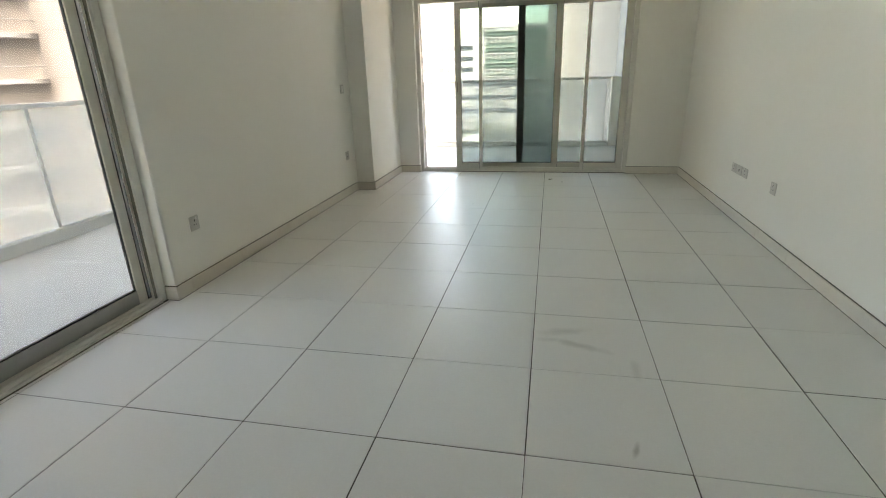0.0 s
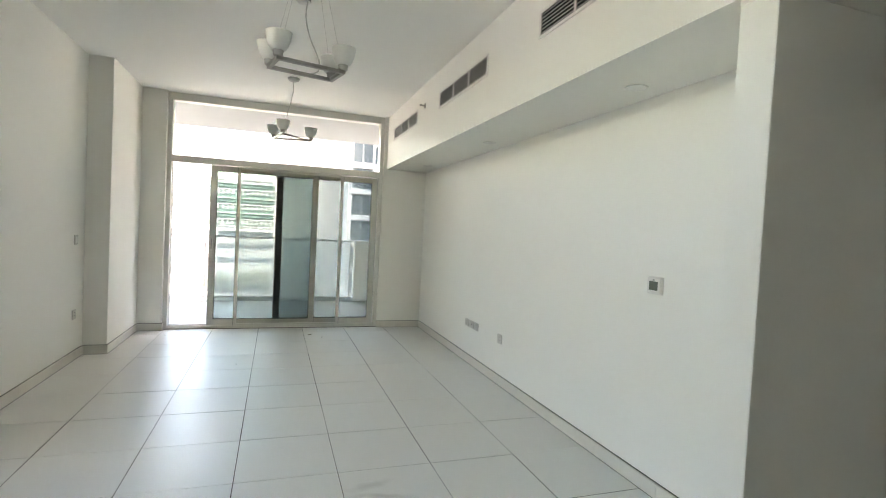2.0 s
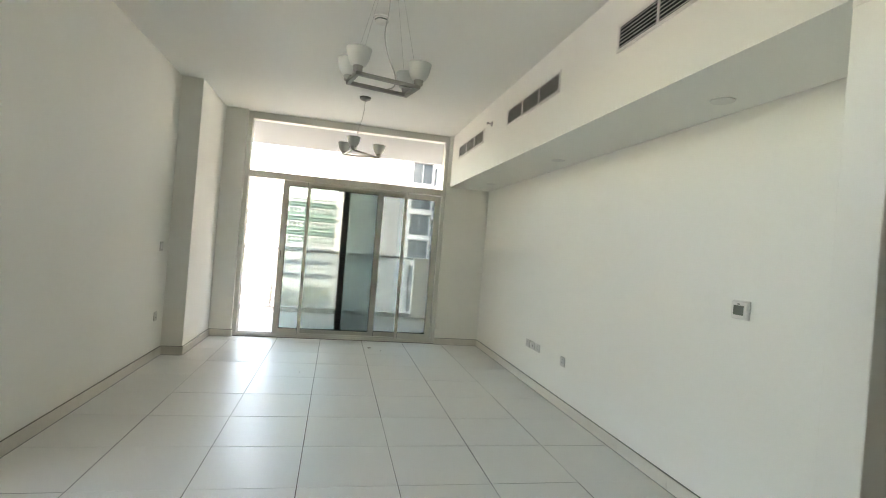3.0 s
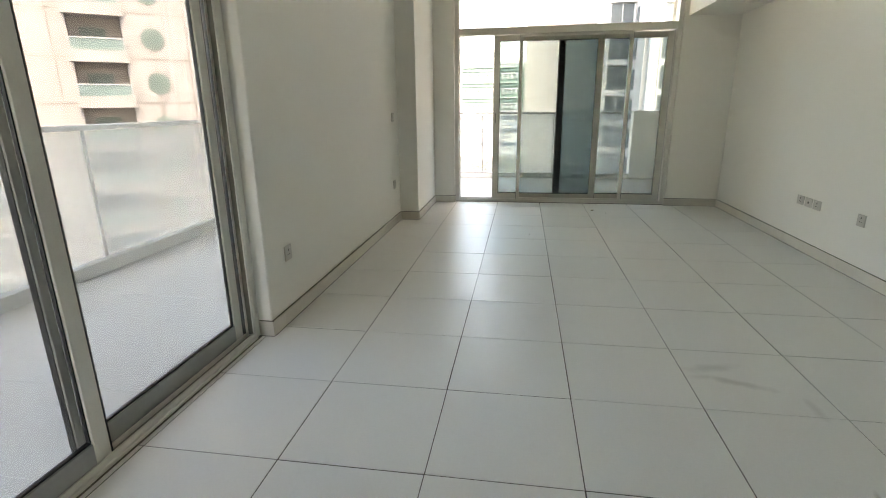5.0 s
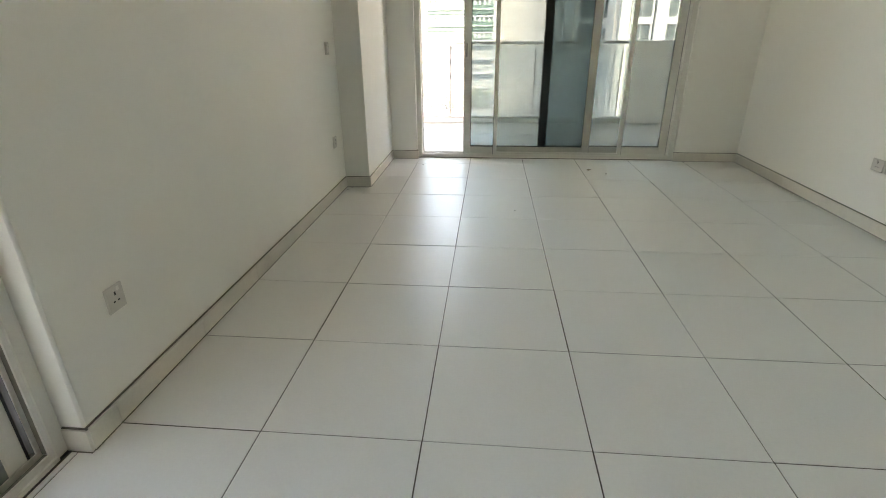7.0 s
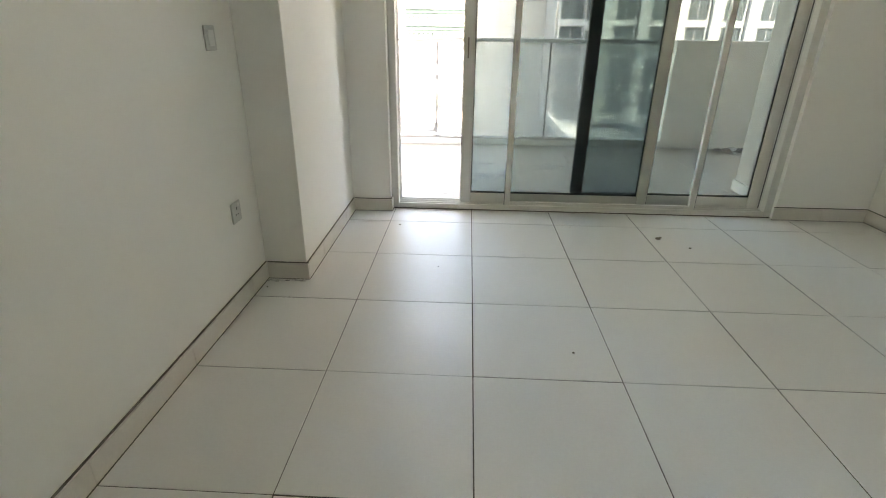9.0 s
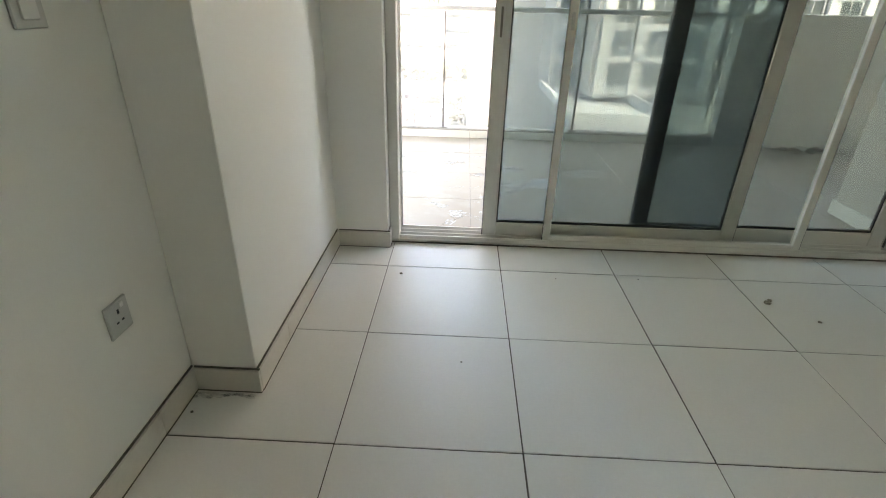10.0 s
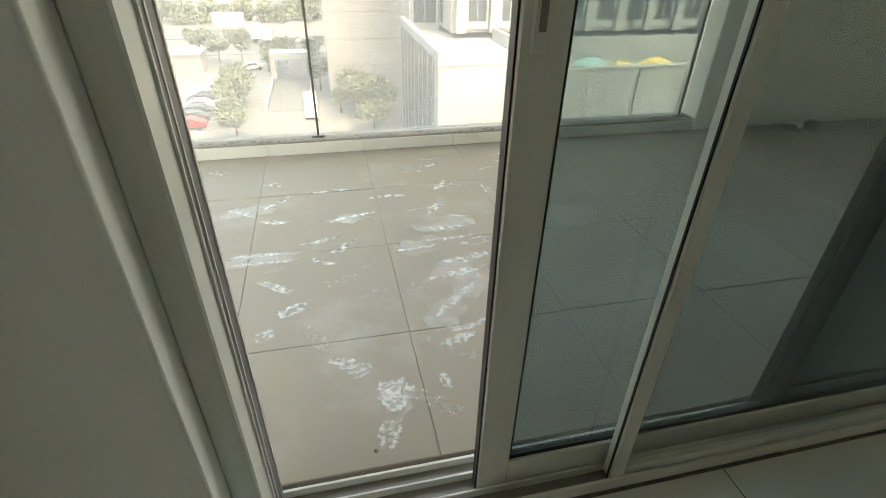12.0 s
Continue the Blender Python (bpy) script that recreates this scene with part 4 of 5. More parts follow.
for wx in (-8.5, -7.3, -0.4, 0.9, 4.6, 7.3):
    for wy in (-1.0, 1.0):
        part("wheel", cyl(bmesh.new(), (wx, wy - 0.14, 0.5), (wx, wy + 0.14, 0.5), 0.5, seg=14), M_TYRE, tk)
kiosk = thing("roadside_sign", (-22.5, 143, GZ), "white advertising frame on the far verge", "billboard")
part("post", boxes((-0.2, 0.2, -0.2, 0.2, 0, 1.6)), M_WHITE_B, kiosk)
part("panel", boxes((-3.6, 3.6, -0.2, 0.2, 1.6, 4.4), bev=0.05), M_CAR_W, kiosk)


# ---- outside: buildings ----
def shared(name, bm, material):
    bmesh.ops.recalc_face_normals(bm, faces=bm.faces)
    me = bpy.data.meshes.new(name)
    bm.to_mesh(me)
    bm.free()
    me.materials.append(material)
    return me


def place(name, me, parent, loc):
    o = new(name, me)
    o.parent = parent
    o.location = loc
    return o


# wide office block with green louvred storeys, beyond the road
ob = thing("office_block", (0, 180, GZ), "long white office block with green louvred upper storeys", "building")
part("wall", boxes((-90, 34, 0, 24, 0, 19.5), (-23.5, 34, -0.4, 24, 19.5, 35.2), (-90, -23.6, 1, 24, 19.5, 32)), M_WHITE_B, ob)
part("roof", boxes((-23.9, 34.4, -0.8, 24, 35.2, 36.0)), M_WHITE_B, ob)
me_r = shared("ribbon", boxes((-4.6, 4.6, -0.08, 0.1, 0, 1.5)), M_WINDOW)
for zz in (7.5, 12.2, 16.6):
    for k in range(12):
        place("window", me_r, ob, (-84 + 10 * k, 0, zz))
for zz in (21.5, 25.0, 28.5):
    for k in range(6):
        place("window", me_r, ob, (-84 + 10.5 * k, 1, zz))
me_l = shared("louvre", boxes((-22.5, 33, -0.35, 0, 0, 0.55)), M_GREEN)
me_l2 = shared("louvre", boxes((-22.5, 33, -0.5, 0, 0, 0.4)), M_GREEN_L)
me_back = shared("green_panel", boxes((-22.5, 33, -0.1, 0, 0, 14.2)), M_GREEN)
place("green_panel", me_back, ob, (0, -0.4, 20.0))
me_col = shared("baluster", boxes((-0.32, 0.32, -0.3, 0, 0, 1.5)), M_WHITE_B)
me_rail = shared("balustrade_rail", boxes((-22.5, 33, -0.45, 0, 0, 0.3)), M_WHITE_B)
for f in range(3):
    z = 20.2 + 5.0 * f
    for q in range(2):
        place("louvre", me_l2 if q else me_l, ob, (0, -0.52, z + 2.6 + q * 1.15))
    place("balustrade_rail", me_rail, ob, (0, -0.52, z + 1.7))
    for k in range(36):
        place("baluster", me_col, ob, (-22.0 + 1.53 * k, -0.52, z + 0.2))

# slender stone tower
tw = thing("stone_tower", (-0.79, 78, GZ), "tall pale pink stone-clad tower with fine panel joints", "tower")
part("wall", boxes((0, 10.2, 0, 16, 0, 62)), M_TOWER2, tw)
part("roof", boxes((-0.3, 10.5, -0.3, 16.3, 62, 63)), M_WHITE_B, tw)
part("joint", boxes((3.5, 3.6, -0.012, 0.01, 0, 62)), M_JOINT, tw)
for k in range(17):
    part("joint", boxes((0, 10.2, -0.012, 0.01, 3.4 * k + 2.0, 3.4 * k + 2.09)), M_JOINT, tw)

# windowed block on a podium: a set-back wing and a long front between white piers
BLOCK_AT, BLOCK_S = Vector((-1.3, 1.0, 1.3)), 1.6     # both are laid out at a nearer plane and enlarged from here to true storey heights


def enlarge(o):
    o.location = BLOCK_AT + (Vector(o.location) - BLOCK_AT) * BLOCK_S
    o.scale = (BLOCK_S,) * 3


wb = thing("apartment_block", (0, 38, GZ), "pale block with columns of dark windows between white piers", "building")
part("wall", boxes((7.2, 34, 0.35, 10, 15.6, 50)), M_TOWER2, wb)
part("wall", boxes((5.05, 7.2, 4.4, 10, 15.6, 50)), M_TOWER2, wb, "set-back wing")
part("roof", boxes((6.9, 34.4, 0, 10.4, 50, 51), (4.7, 6.9, 4.1, 10.4, 50, 51)), M_WHITE_B, wb)
me_w = shared("window_pane", boxes((-0.62, 0.62, 0.20, 0.3, 0, 1.56)), M_WINDOW)
me_fr = shared("window_frame", boxes((-0.74, -0.62, 0.12, 0.36, 0, 1.56), (0.62, 0.74, 0.12, 0.36, 0, 1.56), (-0.74, 0.74, 0.08, 0.36, -0.42, 0), (-0.02, 0.02, 0.16, 0.3, 0, 1.56)), M_WHITE_B)
for c in range(11):
    for r in range(12):
        w = place("window", me_fr, wb, (8.97 + 2.33 * c, 0, 16.3 + 2.02 * r))
        place("pane", me_w, w, (0, 0, 0))
me_w2 = shared("window_pane", boxes((-0.84, 0.84, 0.20, 0.3, 0, 1.74)), M_WINDOW)
me_fr2 = shared("window_frame", boxes((-0.96, -0.84, 0.08, 0.36, 0, 1.74), (0.84, 0.96, 0.08, 0.36, 0, 1.74), (-1.0, 1.0, 0.0, 0.36, -0.46, 0), (-0.03, 0.03, 0.16, 0.3, 0, 1.74)), M_WHITE_B)
me_sw = shared("side_window", boxes((-0.03, 0.05, -0.45, 0.45, 0, 1.5)), M_WINDOW)
for r in range(11):
    w = place("window", me_fr2, wb, (6.2, 4.05, 15.7 + 2.26 * r))
    place("pane", me_w2, w, (0, 0, 0))
    place("side_window", me_sw, wb, (7.2, 3.3, 15.8 + 2.2 * r))
for c in range(12):
    part("pier", boxes((7.47 + 2.33 * c, 8.14 + 2.33 * c, -0.15, 0.35, 15.6, 50), bev=0.05), M_WHITE_B, wb)
enlarge(wb)
pd = thing("podium", (0, 0, 0), "white rendered podium block with a glazed flank and parapet", "building")
part("wall", boxes((4.35, 10.0, 30.2, 37.9, GZ, -4.6), (5.4, 34, 37.9, 48, GZ, -4.6), (4.35, 5.4, 37.9, 43.5, GZ, -4.6)), M_WHITE_B, pd)
part("parapet", boxes((4.30, 10.0, 30.15, 30.5, -4.6, -3.85), (4.30, 4.65, 30.5, 43.5, -4.6, -3.85), (9.7, 10.0, 30.5, 37.8, -4.6, -3.85), bev=0.03), M_WHITE_B, pd)
part("glazing", boxes((4.27, 4.34, 31.4, 43.2, -15.0, -4.4)), M_WINDOW, pd, "blue-grey curtain glazing")
for k in range(9):
    part("mullion", boxes((4.24, 4.27, 31.4 + 1.45 * k, 31.45 + 1.45 * k, -15.0, -4.4)), M_WHITE_B, pd)
for k in range(4):
    part("awning", boxes((3.2, 4.27, 32 + 2.2 * k, 33.2 + 2.2 * k, -12.4, -12.25)), M_WHITE_B, pd)
part("terrace_wall", boxes((10.0, 34, 27.0, 27.35, GZ, -4.3), (10.0, 10.35, 27.35, 30.1, GZ, -4.3), bev=0.03), M_WHITE_B, pd)
part("terrace_rail", boxes((10.0, 34, 26.95, 27.4, -4.3, -4.15), bev=0.02), M_WHITE_B, pd)
part("terrace_floor", boxes((10.0, 34, 27.35, 37.9, -8.2, -8.0)), M_PAVING, pd)
for k in range(8):
    part("pilaster", boxes((11.5 + 2.8 * k, 11.8 + 2.8 * k, 26.9, 27.0, GZ, -4.35)), M_WHITE_B, pd)
enlarge(pd)
pd.location += Vector((0.4, 0.0, -0.25))
for x, y, m, col in ((15.0, 33.0, M_TURQ, "turquoise"), (16.3, 31.6, M_YELLOW, "yellow"), (19.2, 32.4, M_YELLOW, "yellow")):
    u = thing("shade_sail", (x, y, -8.0), col + " canvas shade canopy on a pole", "shade canopy")
    bm = bmesh.new()
    top = bm.verts.new((0, 0, 3.0))
    q = [bm.verts.new(p) for p in ((1.3, 0, 2.55), (0, 1.3, 2.55), (-1.3, 0, 2.55), (0, -1.3, 2.55))]
    q2 = [bm.verts.new((v.co.x, v.co.y, 2.5)) for v in q]
    for i in range(4):
        j = (i + 1) % 4
        bm.faces.new((q[i], q[j], top))
        bm.faces.new((q[i], q2[i], q2[j], q[j]))
    bm.faces.new(q2[::-1])
    part("canopy", bm, m, u)
    part("pole", cyl(bmesh.new(), (0, 0, 0), (0, 0, 2.9), 0.04), M_WHITE_B, u)
    enlarge(u)

# cream residential tower seen through the side door; its own x runs along the facade
rt = thing("residential_tower", (-29.9, 36.0, GZ), "cream-pink residential tower with recessed balconies and green discs", "tower")
rt.rotation_euler = (0, 0, radians(42))
FL = 3.3
part("wall", boxes((-2.0, 9.0, 0, 14, 0, 75), (-8.2, -5.4, 0, 14, 0, 75), (-5.4, -2.0, 1.5, 14, 0, 75)), M_TOWER, rt)
part("wall", boxes((-30, -17.0, 3.0, 14, 0, 75), (-17.0, -8.2, 4.2, 14, 0, 75)), M_TOWER, rt)
part("recess", boxes((-5.4, -2.0, 1.44, 1.5, 0, 75)), M_LOGGIA, rt)
me_slab = shared("slab", boxes((-3.7 - 1.9, -3.7 + 1.9, -0.55, 1.44, 0, 0.85)), M_TOWER)
me_bal = shared("balustrade", boxes((-1.7, 1.7, -0.45, -0.40, 0, 0.8)), M_AQUA)
me_top = shared("balcony_rail", boxes((-1.75, 1.75, -0.5, -0.36, 0.8, 0.9), (-1.75, -1.68, -0.5, -0.36, 0, 0.8), (1.68, 1.75, -0.5, -0.36, 0, 0.8)), M_WHITE_B)
me_win = shared("window", boxes((-1.2, -0.37, 1.36, 1.44, 0.0, 1.75), (-0.33, 0.5, 1.36, 1.44, 0.0, 1.75)), M_TWIN)
me_jt = shared("joint", boxes((-8.2, -5.6, -0.012, 0.02, 0, 0.09), (-1.8, 9.0, -0.012, 0.02, 0, 0.09)), M_JOINT)
bm = cyl(bmesh.new(), (0, 0.02, 0), (0, -0.06, 0), 0.80, seg=32)
me_disc = shared("disc", bm, M_CIRCLE)
me_curve = bmesh.new()
pts = [(3.2 * math.cos(math.pi + math.pi * k / 14), 2.2 * math.sin(math.pi + math.pi * k / 14)) for k in range(15)]
lo = [me_curve.verts.new((px, py, 0)) for px, py in pts]
hi = [me_curve.verts.new((px, py, 0.35)) for px, py in pts]
for i in range(14):
    me_curve.faces.new((lo[i], lo[i + 1], hi[i + 1], hi[i]))
me_curve.faces.new(lo)
me_curve.faces.new(hi[::-1])
me_curve.faces.new((lo[0], hi[0], hi[14], lo[14]))
me_curve = shared("curved_slab", me_curve, M_WHITE_B)
me_crail = shared("curved_rail", tube(bmesh.new(), [(px, py, 1.25) for px, py in pts], 0.05, 6), M_WHITE_B)
me_rec = shared("opening", boxes((-2.9, 2.9, -0.02, 0.1, 0.35, 2.6)), M_LOGGIA)
for f in range(22):
    z = 1.75 + FL * f
    place("slab", me_slab, rt, (0, 0, z))
    place("balustrade", me_bal, rt, (-3.7, 0, z + 0.85))
    place("balcony_rail", me_top, rt, (-3.7, 0, z + 0.85))
    place("window", me_win, rt, (-3.5, 0, z + 0.85))
    place("joint", me_jt, rt, (0, 0, z + 0.3))
    place("disc", me_disc, rt, (0, 0, z + 1.85))
    place("curved_slab", me_curve, rt, (-12.4, 4.2, z))
    place("curved_rail", me_crail, rt, (-12.4, 4.2, z))
    place("opening", me_rec, rt, (-12.4, 4.2, z))
    place("curved_slab", me_curve, rt, (-22.4, 3.0, z + 1.0))
    place("curved_rail", me_crail, rt, (-22.4, 3.0, z + 1.0))
    place("opening", me_rec, rt, (-22.4, 3.0, z + 1.0))
part("joint", boxes((-6.5, -6.43, -0.012, 0.02, 0, 75), (2.4, 2.47, -0.012, 0.02, 0, 75), (-0.035, 0.035, -0.012, 0.02, 0, 75)), M_JOINT, rt)
part("podium", boxes((-32, 14, -9, 3, 0, 4.2), (-32, 14, -9.2, -8.7, 4.2, 5.2)), M_TOWER, rt, "low cream podium with a parapet")


# ---- litter and dust ----
def crumb(x, y, z, s, seed, label, material=None):
    rng = random.Random(seed)
    bm = bmesh.new()
    bmesh.ops.create_icosphere(bm, subdivisions=2, radius=s)
    for v in bm.verts:
        v.co *= rng.uniform(0.7, 1.25)
        v.co.z = v.co.z * 0.45 + s * 0.4
        v.co.z = max(0.0, v.co.z)
    o = link("debris", bm, material or (M_LEDGE if s > 0.01 else M_DIRT))
    o.location = (x, y, z)
    tagged(o, label, "debris", "floor litter")


for k, (x, y, s) in enumerate(((0.071, 4.575, 0.016), (0.095, 4.60, 0.011), (0.227, 4.426, 0.008), (-1.72, 4.717, 0.008), (-0.762, 3.19, 0.006), (-1.40, 4.03, 0.004), (-0.92, 4.73, 0.003), (-0.49, 4.76, 0.003), (-2.31, 3.70, 0.006))):
    crumb(x, y, 0.0, s, 20 + k, "dark crumb of builder's dirt on the floor tiles")
for k, (x, y, s) in enumerate(((1.76, 7.50, 0.045), (1.85, 7.46, 0.055), (1.93, 7.50, 0.06), (2.02, 7.47, 0.05), (2.10, 7.51, 0.055), (2.18, 7.52, 0.035), (1.98, 7.40, 0.03), (1.84, 7.38, 0.03), (1.90, 7.36, 0.018), (-1.53, 5.33, 0.006))):
    crumb(x, y, BZ, s, 60 + k, "dry dirt and leaf litter on the balcony tiles", (M_DIRT, M_BARK, M_CHALK)[k % 3])

rng = random.Random(11)


def footprint(bm, x, y, turn, s):
    """A dusty shoe sole: little tread blocks inside a sole outline."""
    c, sn = math.cos(turn), math.sin(turn)
    for u in np.arange(-0.135, 0.14, 0.019):
        half = 0.046 * (1 - 0.25 * abs(u) / 0.14) * (0.75 if -0.06 < u < 0.0 else 1.0)
        for v in np.arange(-half, half, 0.017):
            if rng.random() < 0.22:
                continue
            a, b = 0.0055 * rng.uniform(0.5, 1.5), 0.0045 * rng.uniform(0.5, 1.5)
            uu, vv = u + rng.uniform(-0.002, 0.002), v + rng.uniform(-0.002, 0.002)
            q = [((uu + i) * s, (vv + j) * s) for i, j in ((-a, -b), (a, -b * 0.8), (a * 0.9, b), (-a, b))]
            bm.faces.new([bm.verts.new((x + c * p - sn * r, y + sn * p + c * r, BZ + 0.0012)) for p, r in q])


def blot(bm, x, y, r, squash, turn):
    """A soft-edged round scuff, thicker at its rim."""
    c, sn = math.cos(turn), math.sin(turn)
    n = 22
    rad = [r * rng.uniform(0.8, 1.12) for _ in range(n)]
    inner = [v * rng.uniform(0.45, 0.8) for v in rad]
    ring = lambda rr, z: [bm.verts.new((x + c * q * math.cos(a) - sn * q * squash * math.sin(a), y + sn * q * math.cos(a) + c * q * squash * math.sin(a), z)) for q, a in zip(rr, [2 * math.pi * k / n for k in range(n)])]
    o, i = ring(rad, BZ + 0.0011), ring(inner, BZ + 0.0011)
    for k in range(n):
        if rng.random() < 0.85:
            bm.faces.new((o[k], o[(k + 1) % n], i[(k + 1) % n], i[k]))
    for k in range(0, n - 2, 2):
        if rng.random() < 0.6:
            bm.faces.new((i[k], i[k + 1], i[k + 2]))


def smear(bm, x, y, turn, length, width):
    """A ragged wiped streak of dust."""
    c, sn = math.cos(turn), math.sin(turn)
    n = max(6, int(length / 0.02))
    up, lo = [], []
    for i in range(n + 1):
        t = i / n
        w = width * math.sin(math.pi * min(1, t * 1.02)) ** 0.6
        bend = 0.02 * math.sin(t * 2.6 + x * 9)
        p = (t - 0.5) * length
        for arr, sg in ((up, 1), (lo, -1)):
            r = bend + sg * w * rng.uniform(0.25, 1.0)
            arr.append(bm.verts.new((x + c * p - sn * r, y + sn * p + c * r, BZ + 0.0009)))
    for i in range(n):
        if rng.random() < 0.88:
            bm.faces.new((lo[i], lo[i + 1], up[i + 1], up[i]))


def stamp(bm, x, y, turn, length, width, holes):
    """Part of a shoe sole pressed in dust: a rounded ragged patch of cells round clear tread holes."""
    c, sn = math.cos(turn), math.sin(turn)
    nu, nv = 34, 26
    for i in range(nu):
        for j in range(nv):
            u, v = (i + 0.5) / nu * 2 - 1, (j + 0.5) / nv * 2 - 1
            edge = abs(u) ** 3 + abs(v) ** 3
            if edge > rng.uniform(0.82, 1.0) or any((u - a) ** 2 + ((v - b) * 1.1) ** 2 < 0.042 for a, b in holes) or rng.random() < 0.16:
                continue
            a, b = 1.02 / nu, 1.02 / nv
            q = [((u + p * a) * length / 2, (v + r * b) * width / 2) for p, r in ((-1, -1), (1, -1), (1, 1), (-1, 1))]
            bm.faces.new([bm.verts.new((x + c * p - sn * r, y + sn * p + c * r, BZ + 0.0010)) for p, r in q])


bm = bmesh.new()
for x, y, turn, s in ((-1.45, 6.26, 0.5, 0.35), (-1.57, 6.16, 0.3, 0.5), (-1.46, 6.05, 0.2, 0.4), (-1.86, 6.28, 0.4, 0.3), (-1.29, 6.06, 0.6, 0.55), (-1.68, 5.82, -1.0, 0.55), (-1.33, 5.76, -0.5, 0.4), (-1.21, 5.67, -0.6, 0.5), (-1.33, 5.465, -0.75, 0.6),
                      (-0.85, 5.70, 0.8, 0.9), (-0.7, 6.3, 2.9, 0.9), (-0.3, 5.9, 0.3, 1.0), (0.3, 6.4, 2.2, 1.0), (0.1, 5.8, 1.2, 0.9)):
    footprint(bm, x, y, turn, s)
SIX = [(a, b) for a in (-0.55, 0.0, 0.55) for b in (-0.42, 0.42)]
for x, y, turn, length, width, holes in ((-1.545, 5.642, 0.35, 0.085, 0.062, SIX), (-1.485, 5.378, 1.2, 0.10, 0.068, [(0.5, -0.4), (0.5, 0.4), (0.0, 0.3)]), (-1.858, 5.874, 0.5, 0.085, 0.055, SIX[:3])):
    stamp(bm, x, y, turn, length, width, holes)
tagged(link("dusty_footprints", bm, film("print_dust", (0.85, 0.83, 0.78), 0.62, 60.0, 0.25)), "white dusty shoe prints on the balcony tiles", "footprints", kind="stuff")
bm = bmesh.new()
# middle, length and direction of each wiped streak
STREAKS = [(-2.22, 7.35, 0.22, -0.82), (-2.05, 6.82, 0.21, -0.55), (-1.87, 6.92, 0.19, 1.05), (-1.87, 6.71, 0.15, 0.01), (-1.65, 6.50, 0.21, 0.15), (-1.49, 6.69, 0.28, 0.16), (-1.57, 6.41, 0.21, 0.51), (-1.89, 6.35, 0.30, 0.10),
           (-1.91, 6.41, 0.24, 0.17), (-1.58, 7.02, 0.29, -0.12), (-1.29, 6.88, 0.23, 0.14), (-0.98, 7.29, 0.20, 0.23), (-1.08, 6.73, 0.22, 1.08), (-1.00, 6.99, 0.20, 0.89), (-0.90, 6.97, 0.11, -0.18), (-0.76, 6.89, 0.18, -1.65),
           (-1.08, 6.52, 0.23, 0.01), (-1.23, 6.34, 0.22, 0.31), (-1.84, 6.17, 0.17, -0.35), (-1.64, 6.32, 0.12, -0.80), (-1.91, 7.14, 0.11, 0.0), (-1.60, 5.69, 0.10, -0.9)]
for x, y, length, turn in STREAKS:
    smear(bm, x, y, turn, length, rng.uniform(0.015, 0.028))
    smear(bm, x + 0.02, y + rng.uniform(-0.03, 0.03), turn + 0.1, length * 0.7, rng.uniform(0.004, 0.009))
for k in range(34):
    smear(bm, rng.uniform(-1.2, 1.0), rng.uniform(5.7, 7.4), rng.gauss(0.2, 0.4), rng.uniform(0.08, 0.28), rng.uniform(0.005, 0.014))
for x, y, turn, length, width in ((-1.593, 5.70, -0.75, 0.10, 0.022), (-1.86, 6.185, -0.1, 0.13, 0.02), (-1.46, 5.54, 1.9, 0.10, 0.02), (-1.42, 5.54, 1.2, 0.10, 0.014), (-1.29, 5.54, -0.9, 0.07, 0.016), (-1.10, 6.13, 0.3, 0.3, 0.03), (-1.15, 5.95, 0.9, 0.28, 0.03), (-1.20, 5.72, 0.6, 0.16, 0.03), (-1.12, 5.80, 0.5, 0.2, 0.02), (-1.0, 6.25, 0.2, 0.3, 0.03), (-1.05, 6.42, 0.1, 0.3, 0.022)):
    smear(bm, x, y, turn, length, width)
for x, y, r, q, turn in ((-1.445, 5.53, 0.062, 0.9, 0.2), (-1.44, 5.52, 0.045, 0.8, 1.2), (-1.46, 5.50, 0.05, 0.7, 2.2), (-1.77, 6.0, 0.058, 0.55, 0.45), (-1.77, 6.0, 0.04, 0.5, 0.6), (-1.285, 5.535, 0.03, 0.5, 1.9), (-0.95, 6.35, 0.07, 0.5, 0.2)):
    blot(bm, x, y, r, q, turn)
tagged(link("dust_smears", bm, M_DUST), "wiped streaks of white dust on the balcony tiles", "dust", kind="stuff")
bm = bmesh.new()
for x, y, r, q, turn in ((-1.12, 6.15, 0.13, 0.6, 0.9), (-1.21, 5.87, 0.12, 0.7, 1.1), (-1.05, 6.02, 0.13, 0.6, 0.5), (-1.23, 6.36, 0.15, 0.6, 0.2), (-1.5, 6.68, 0.16, 0.35, 0.2), (-2.0, 6.85, 0.18, 0.4, 0.1), (-1.08, 6.55, 0.2, 0.5, 0.1), (-0.8, 6.2, 0.2, 0.6, 0.7), (-0.4, 6.5, 0.25, 0.5, 0.4), (-1.9, 6.38, 0.18, 0.4, 0.1), (-1.45, 5.48, 0.07, 0.7, 1.3)):
    c, sn = math.cos(turn), math.sin(turn)
    ring = [(r * rng.uniform(0.6, 1.15) * math.cos(0.35 * k), r * q * rng.uniform(0.6, 1.15) * math.sin(0.35 * k)) for k in range(18)]
    bm.faces.new([bm.verts.new((x + c * u - sn * v, y + sn * u + c * v, BZ + 0.0005 + 0.00003 * len(bm.faces))) for u, v in ring])
tagged(link("dust_haze", bm, M_HAZE), "thin whitish dust film on the balcony tiles", "dust", kind="stuff")
bm = bmesh.new()
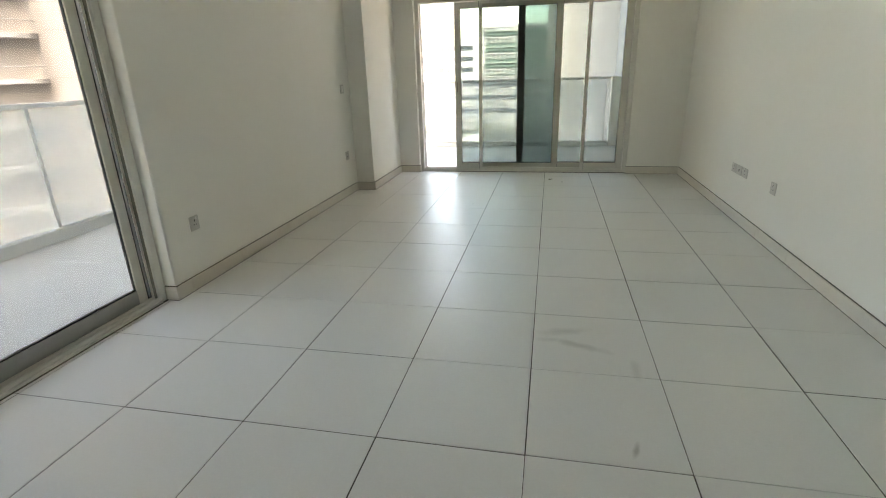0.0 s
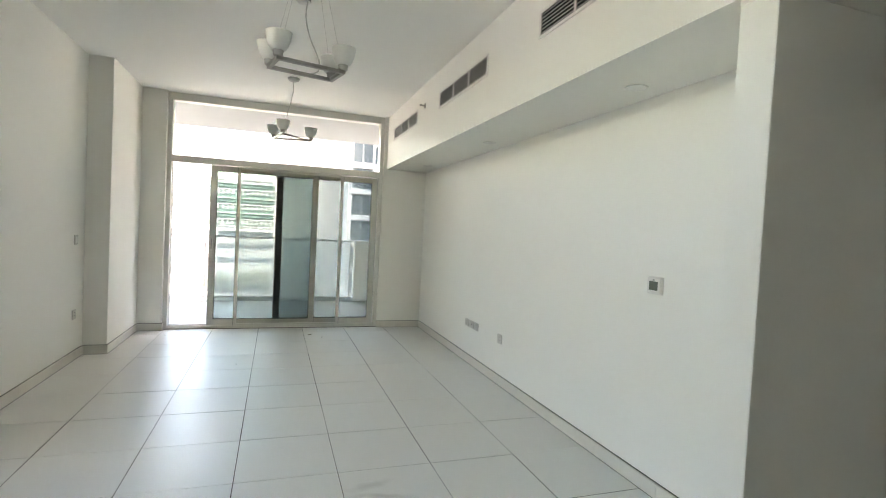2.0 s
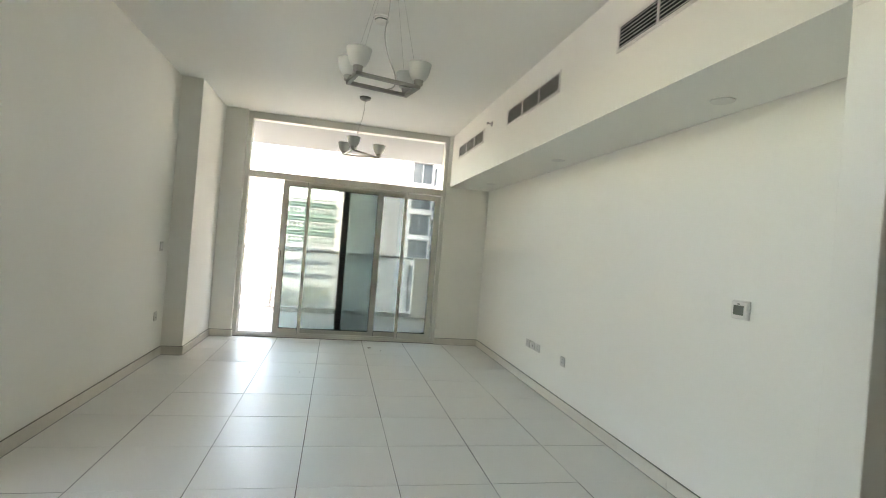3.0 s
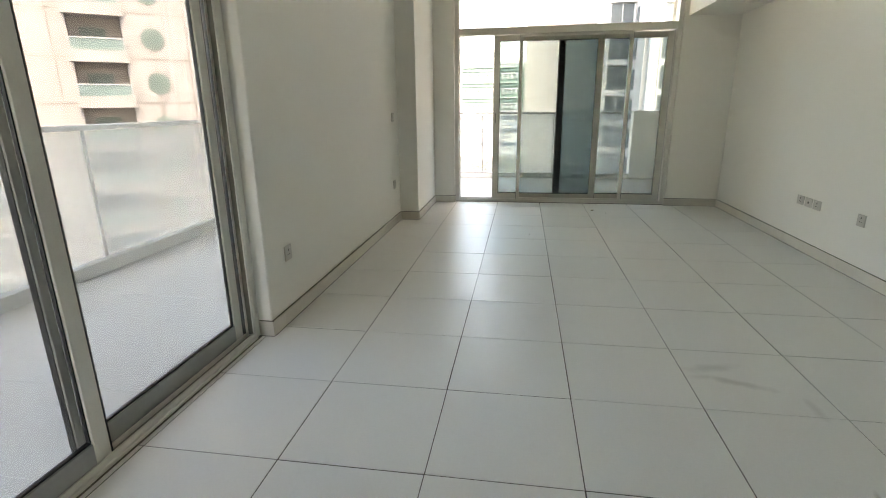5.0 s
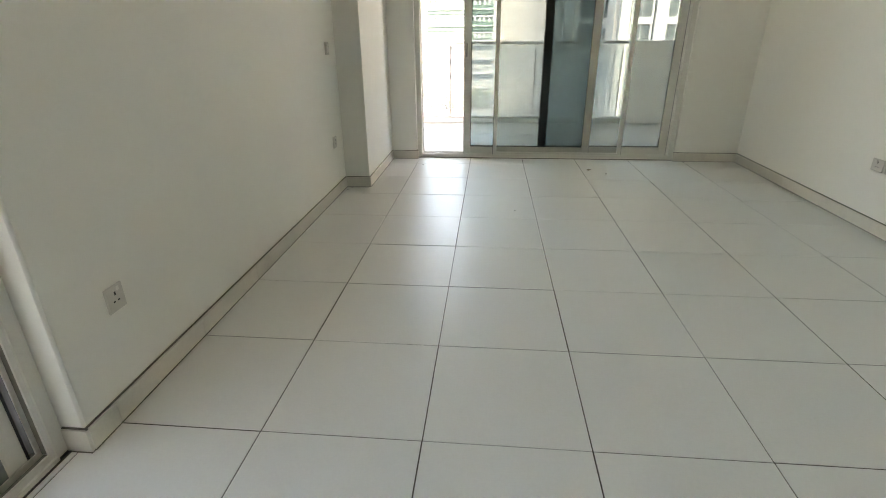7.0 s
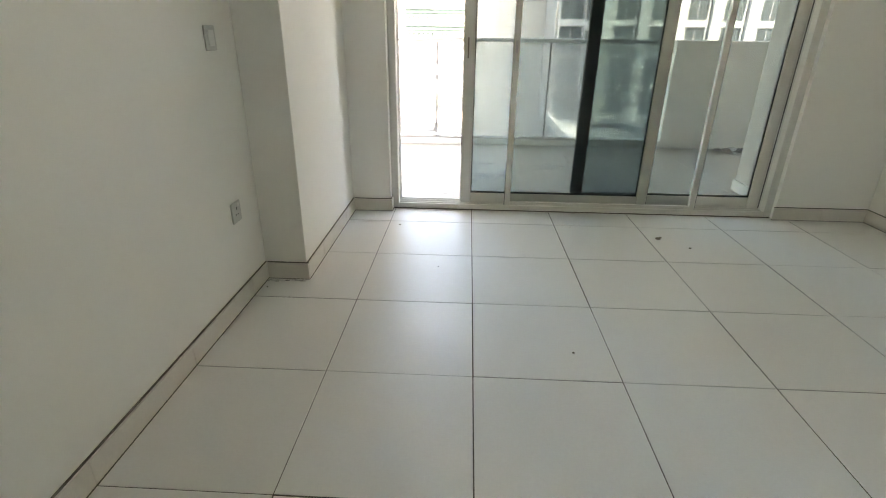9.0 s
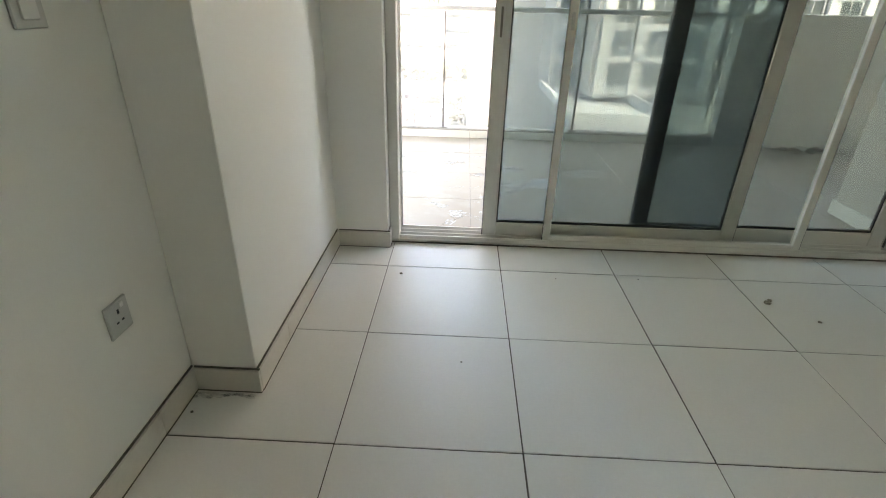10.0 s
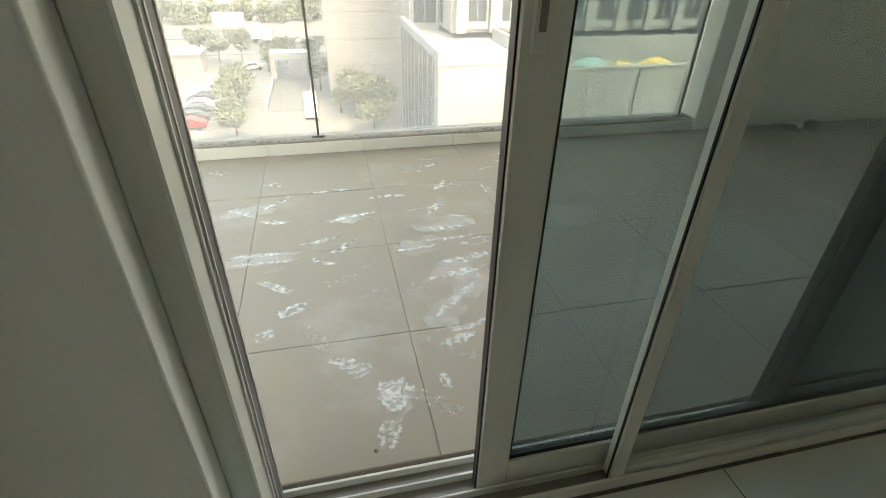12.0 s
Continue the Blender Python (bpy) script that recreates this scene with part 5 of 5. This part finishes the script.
for k in range(170):
    x, y = rng.uniform(-2.6, 1.0), rng.choice((BY + 0.02, BY + 0.05, BY + 0.13)) + rng.uniform(-0.01, 0.01)
    s = rng.uniform(0.004, 0.019)
    bm.faces.new([bm.verts.new((x + s * rng.uniform(0.5, 1.4) * math.cos(a), y + s * 0.6 * math.sin(a), 0.1062)) for a in (0.3, 1.4, 2.4, 3.6, 4.9, 5.8)])
tagged(link("ledge_dirt", bm, M_DIRT), "dark specks of dirt along the kerb ledge", "dirt", kind="stuff")
# brown grime, with the soft shadow of the corner put into its colour
rng = random.Random(31)
bm = bmesh.new()
for k in range(26):
    u = rng.random()
    x, y = -2.34 + 0.2 * u, 3.795 - abs(rng.gauss(0, 0.02)) * (1.3 - u)
    r = rng.uniform(0.006, 0.017)
    bm.faces.new([bm.verts.new((x + r * rng.uniform(0.7, 1.8) * math.cos(a), y + r * 0.55 * rng.uniform(0.6, 1.2) * math.sin(a), 0.0006 + 0.00003 * k)) for a in (0.2, 1.1, 2.0, 2.9, 3.8, 4.7, 5.6)])
tagged(link("floor_grime", bm, film("brown_grime_shadow", (0.44, 0.40, 0.32), 0.24, 30.0, 0.5)), "brown grime and painted soft shadow on the tiles at the foot of the pilaster", "dirt", kind="stuff")


# ---- floor tiles ----
def tiled(parent, rects, ox, oy, size, z, thick, gap, material, name="tile", stained=None):
    """Square tiles over the rectangles; whole ones share a mesh, cut ones have their own."""
    whole = None
    for x0, x1, y0, y1 in rects:
        i0, i1 = math.floor((x0 - ox) / size + 1e-6), math.ceil((x1 - ox) / size - 1e-6)
        j0, j1 = math.floor((y0 - oy) / size + 1e-6), math.ceil((y1 - oy) / size - 1e-6)
        for i in range(i0, i1):
            for j in range(j0, j1):
                a0, a1 = max(x0, ox + i * size), min(x1, ox + (i + 1) * size)
                b0, b1 = max(y0, oy + j * size), min(y1, oy + (j + 1) * size)
                if a1 - a0 < 0.012 or b1 - b0 < 0.012:
                    continue
                full = a1 - a0 > size - 1e-4 and b1 - b0 > size - 1e-4
                if full and whole:
                    ob = new(name, whole)
                else:
                    w, h = (a1 - a0 - gap) / 2, (b1 - b0 - gap) / 2
                    bm = bmesh.new()
                    box(bm, -w, w, -h, h, -thick, 0, 0.0012)
                    bmesh.ops.recalc_face_normals(bm, faces=bm.faces)
                    me = bpy.data.meshes.new(name)
                    bm.to_mesh(me)
                    bm.free()
                    me.materials.append(material)
                    ob = new(name, me)
                    if full:
                        whole = me
                ob.parent = parent
                if stained and abs((a0 + a1) / 2 - 0.3) < 0.1 and -0.65 < b0 < 0.05:
                    ob.data = ob.data.copy()
                    ob.data.materials[0] = stained
                ob.location = ((a0 + a1) / 2 + random.uniform(-0.001, 0.001), (b0 + b1) / 2 + random.uniform(-0.0014, 0.0014), z + random.uniform(-0.0006, 0.0006))


floor = setting("floor", boxes((XL - 0.25, 4.2, YB - 0.2, YW + 0.25, -0.35, -0.0022)), M_GROUT, "pale glossy porcelain floor tiles with dark narrow joints", "floor")
tiled(floor, [(FX + 0.005, 4.2, YB, FY - 0.004)], 0.0, 0.0, 0.6, 0.0, 0.009, 0.0046, M_TILE, stained=M_TILE_S)
btiles = tagged(new("balcony_floor"), "beige balcony floor tiles covered in white dusty footprints", "floor", kind="structure")
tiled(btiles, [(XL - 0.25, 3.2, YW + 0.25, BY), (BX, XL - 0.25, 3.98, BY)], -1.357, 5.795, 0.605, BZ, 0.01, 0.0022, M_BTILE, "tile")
wtiles = tagged(new("balcony_floor_side"), "pale off-white balcony floor tiles with hairline joints", "floor", kind="structure")
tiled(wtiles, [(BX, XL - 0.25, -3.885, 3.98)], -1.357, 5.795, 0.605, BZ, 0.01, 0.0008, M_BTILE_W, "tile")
kskirt = tagged(new("balcony_skirting"), "pale tile upstand along the kerb", "skirting", kind="structure")
x = BX + 0.01
while x < 1.09:
    b = min(1.09, (math.floor((x + 1.357) / 0.605 + 1e-4) + 1) * 0.605 - 1.357)
    if b - x > 0.02:
        part("skirting_tile", boxes((x + 0.001, b - 0.001, BY, BY + 0.0115, BZ, 0.092), bev=0.001), M_SKIRT, kskirt)
    x = b
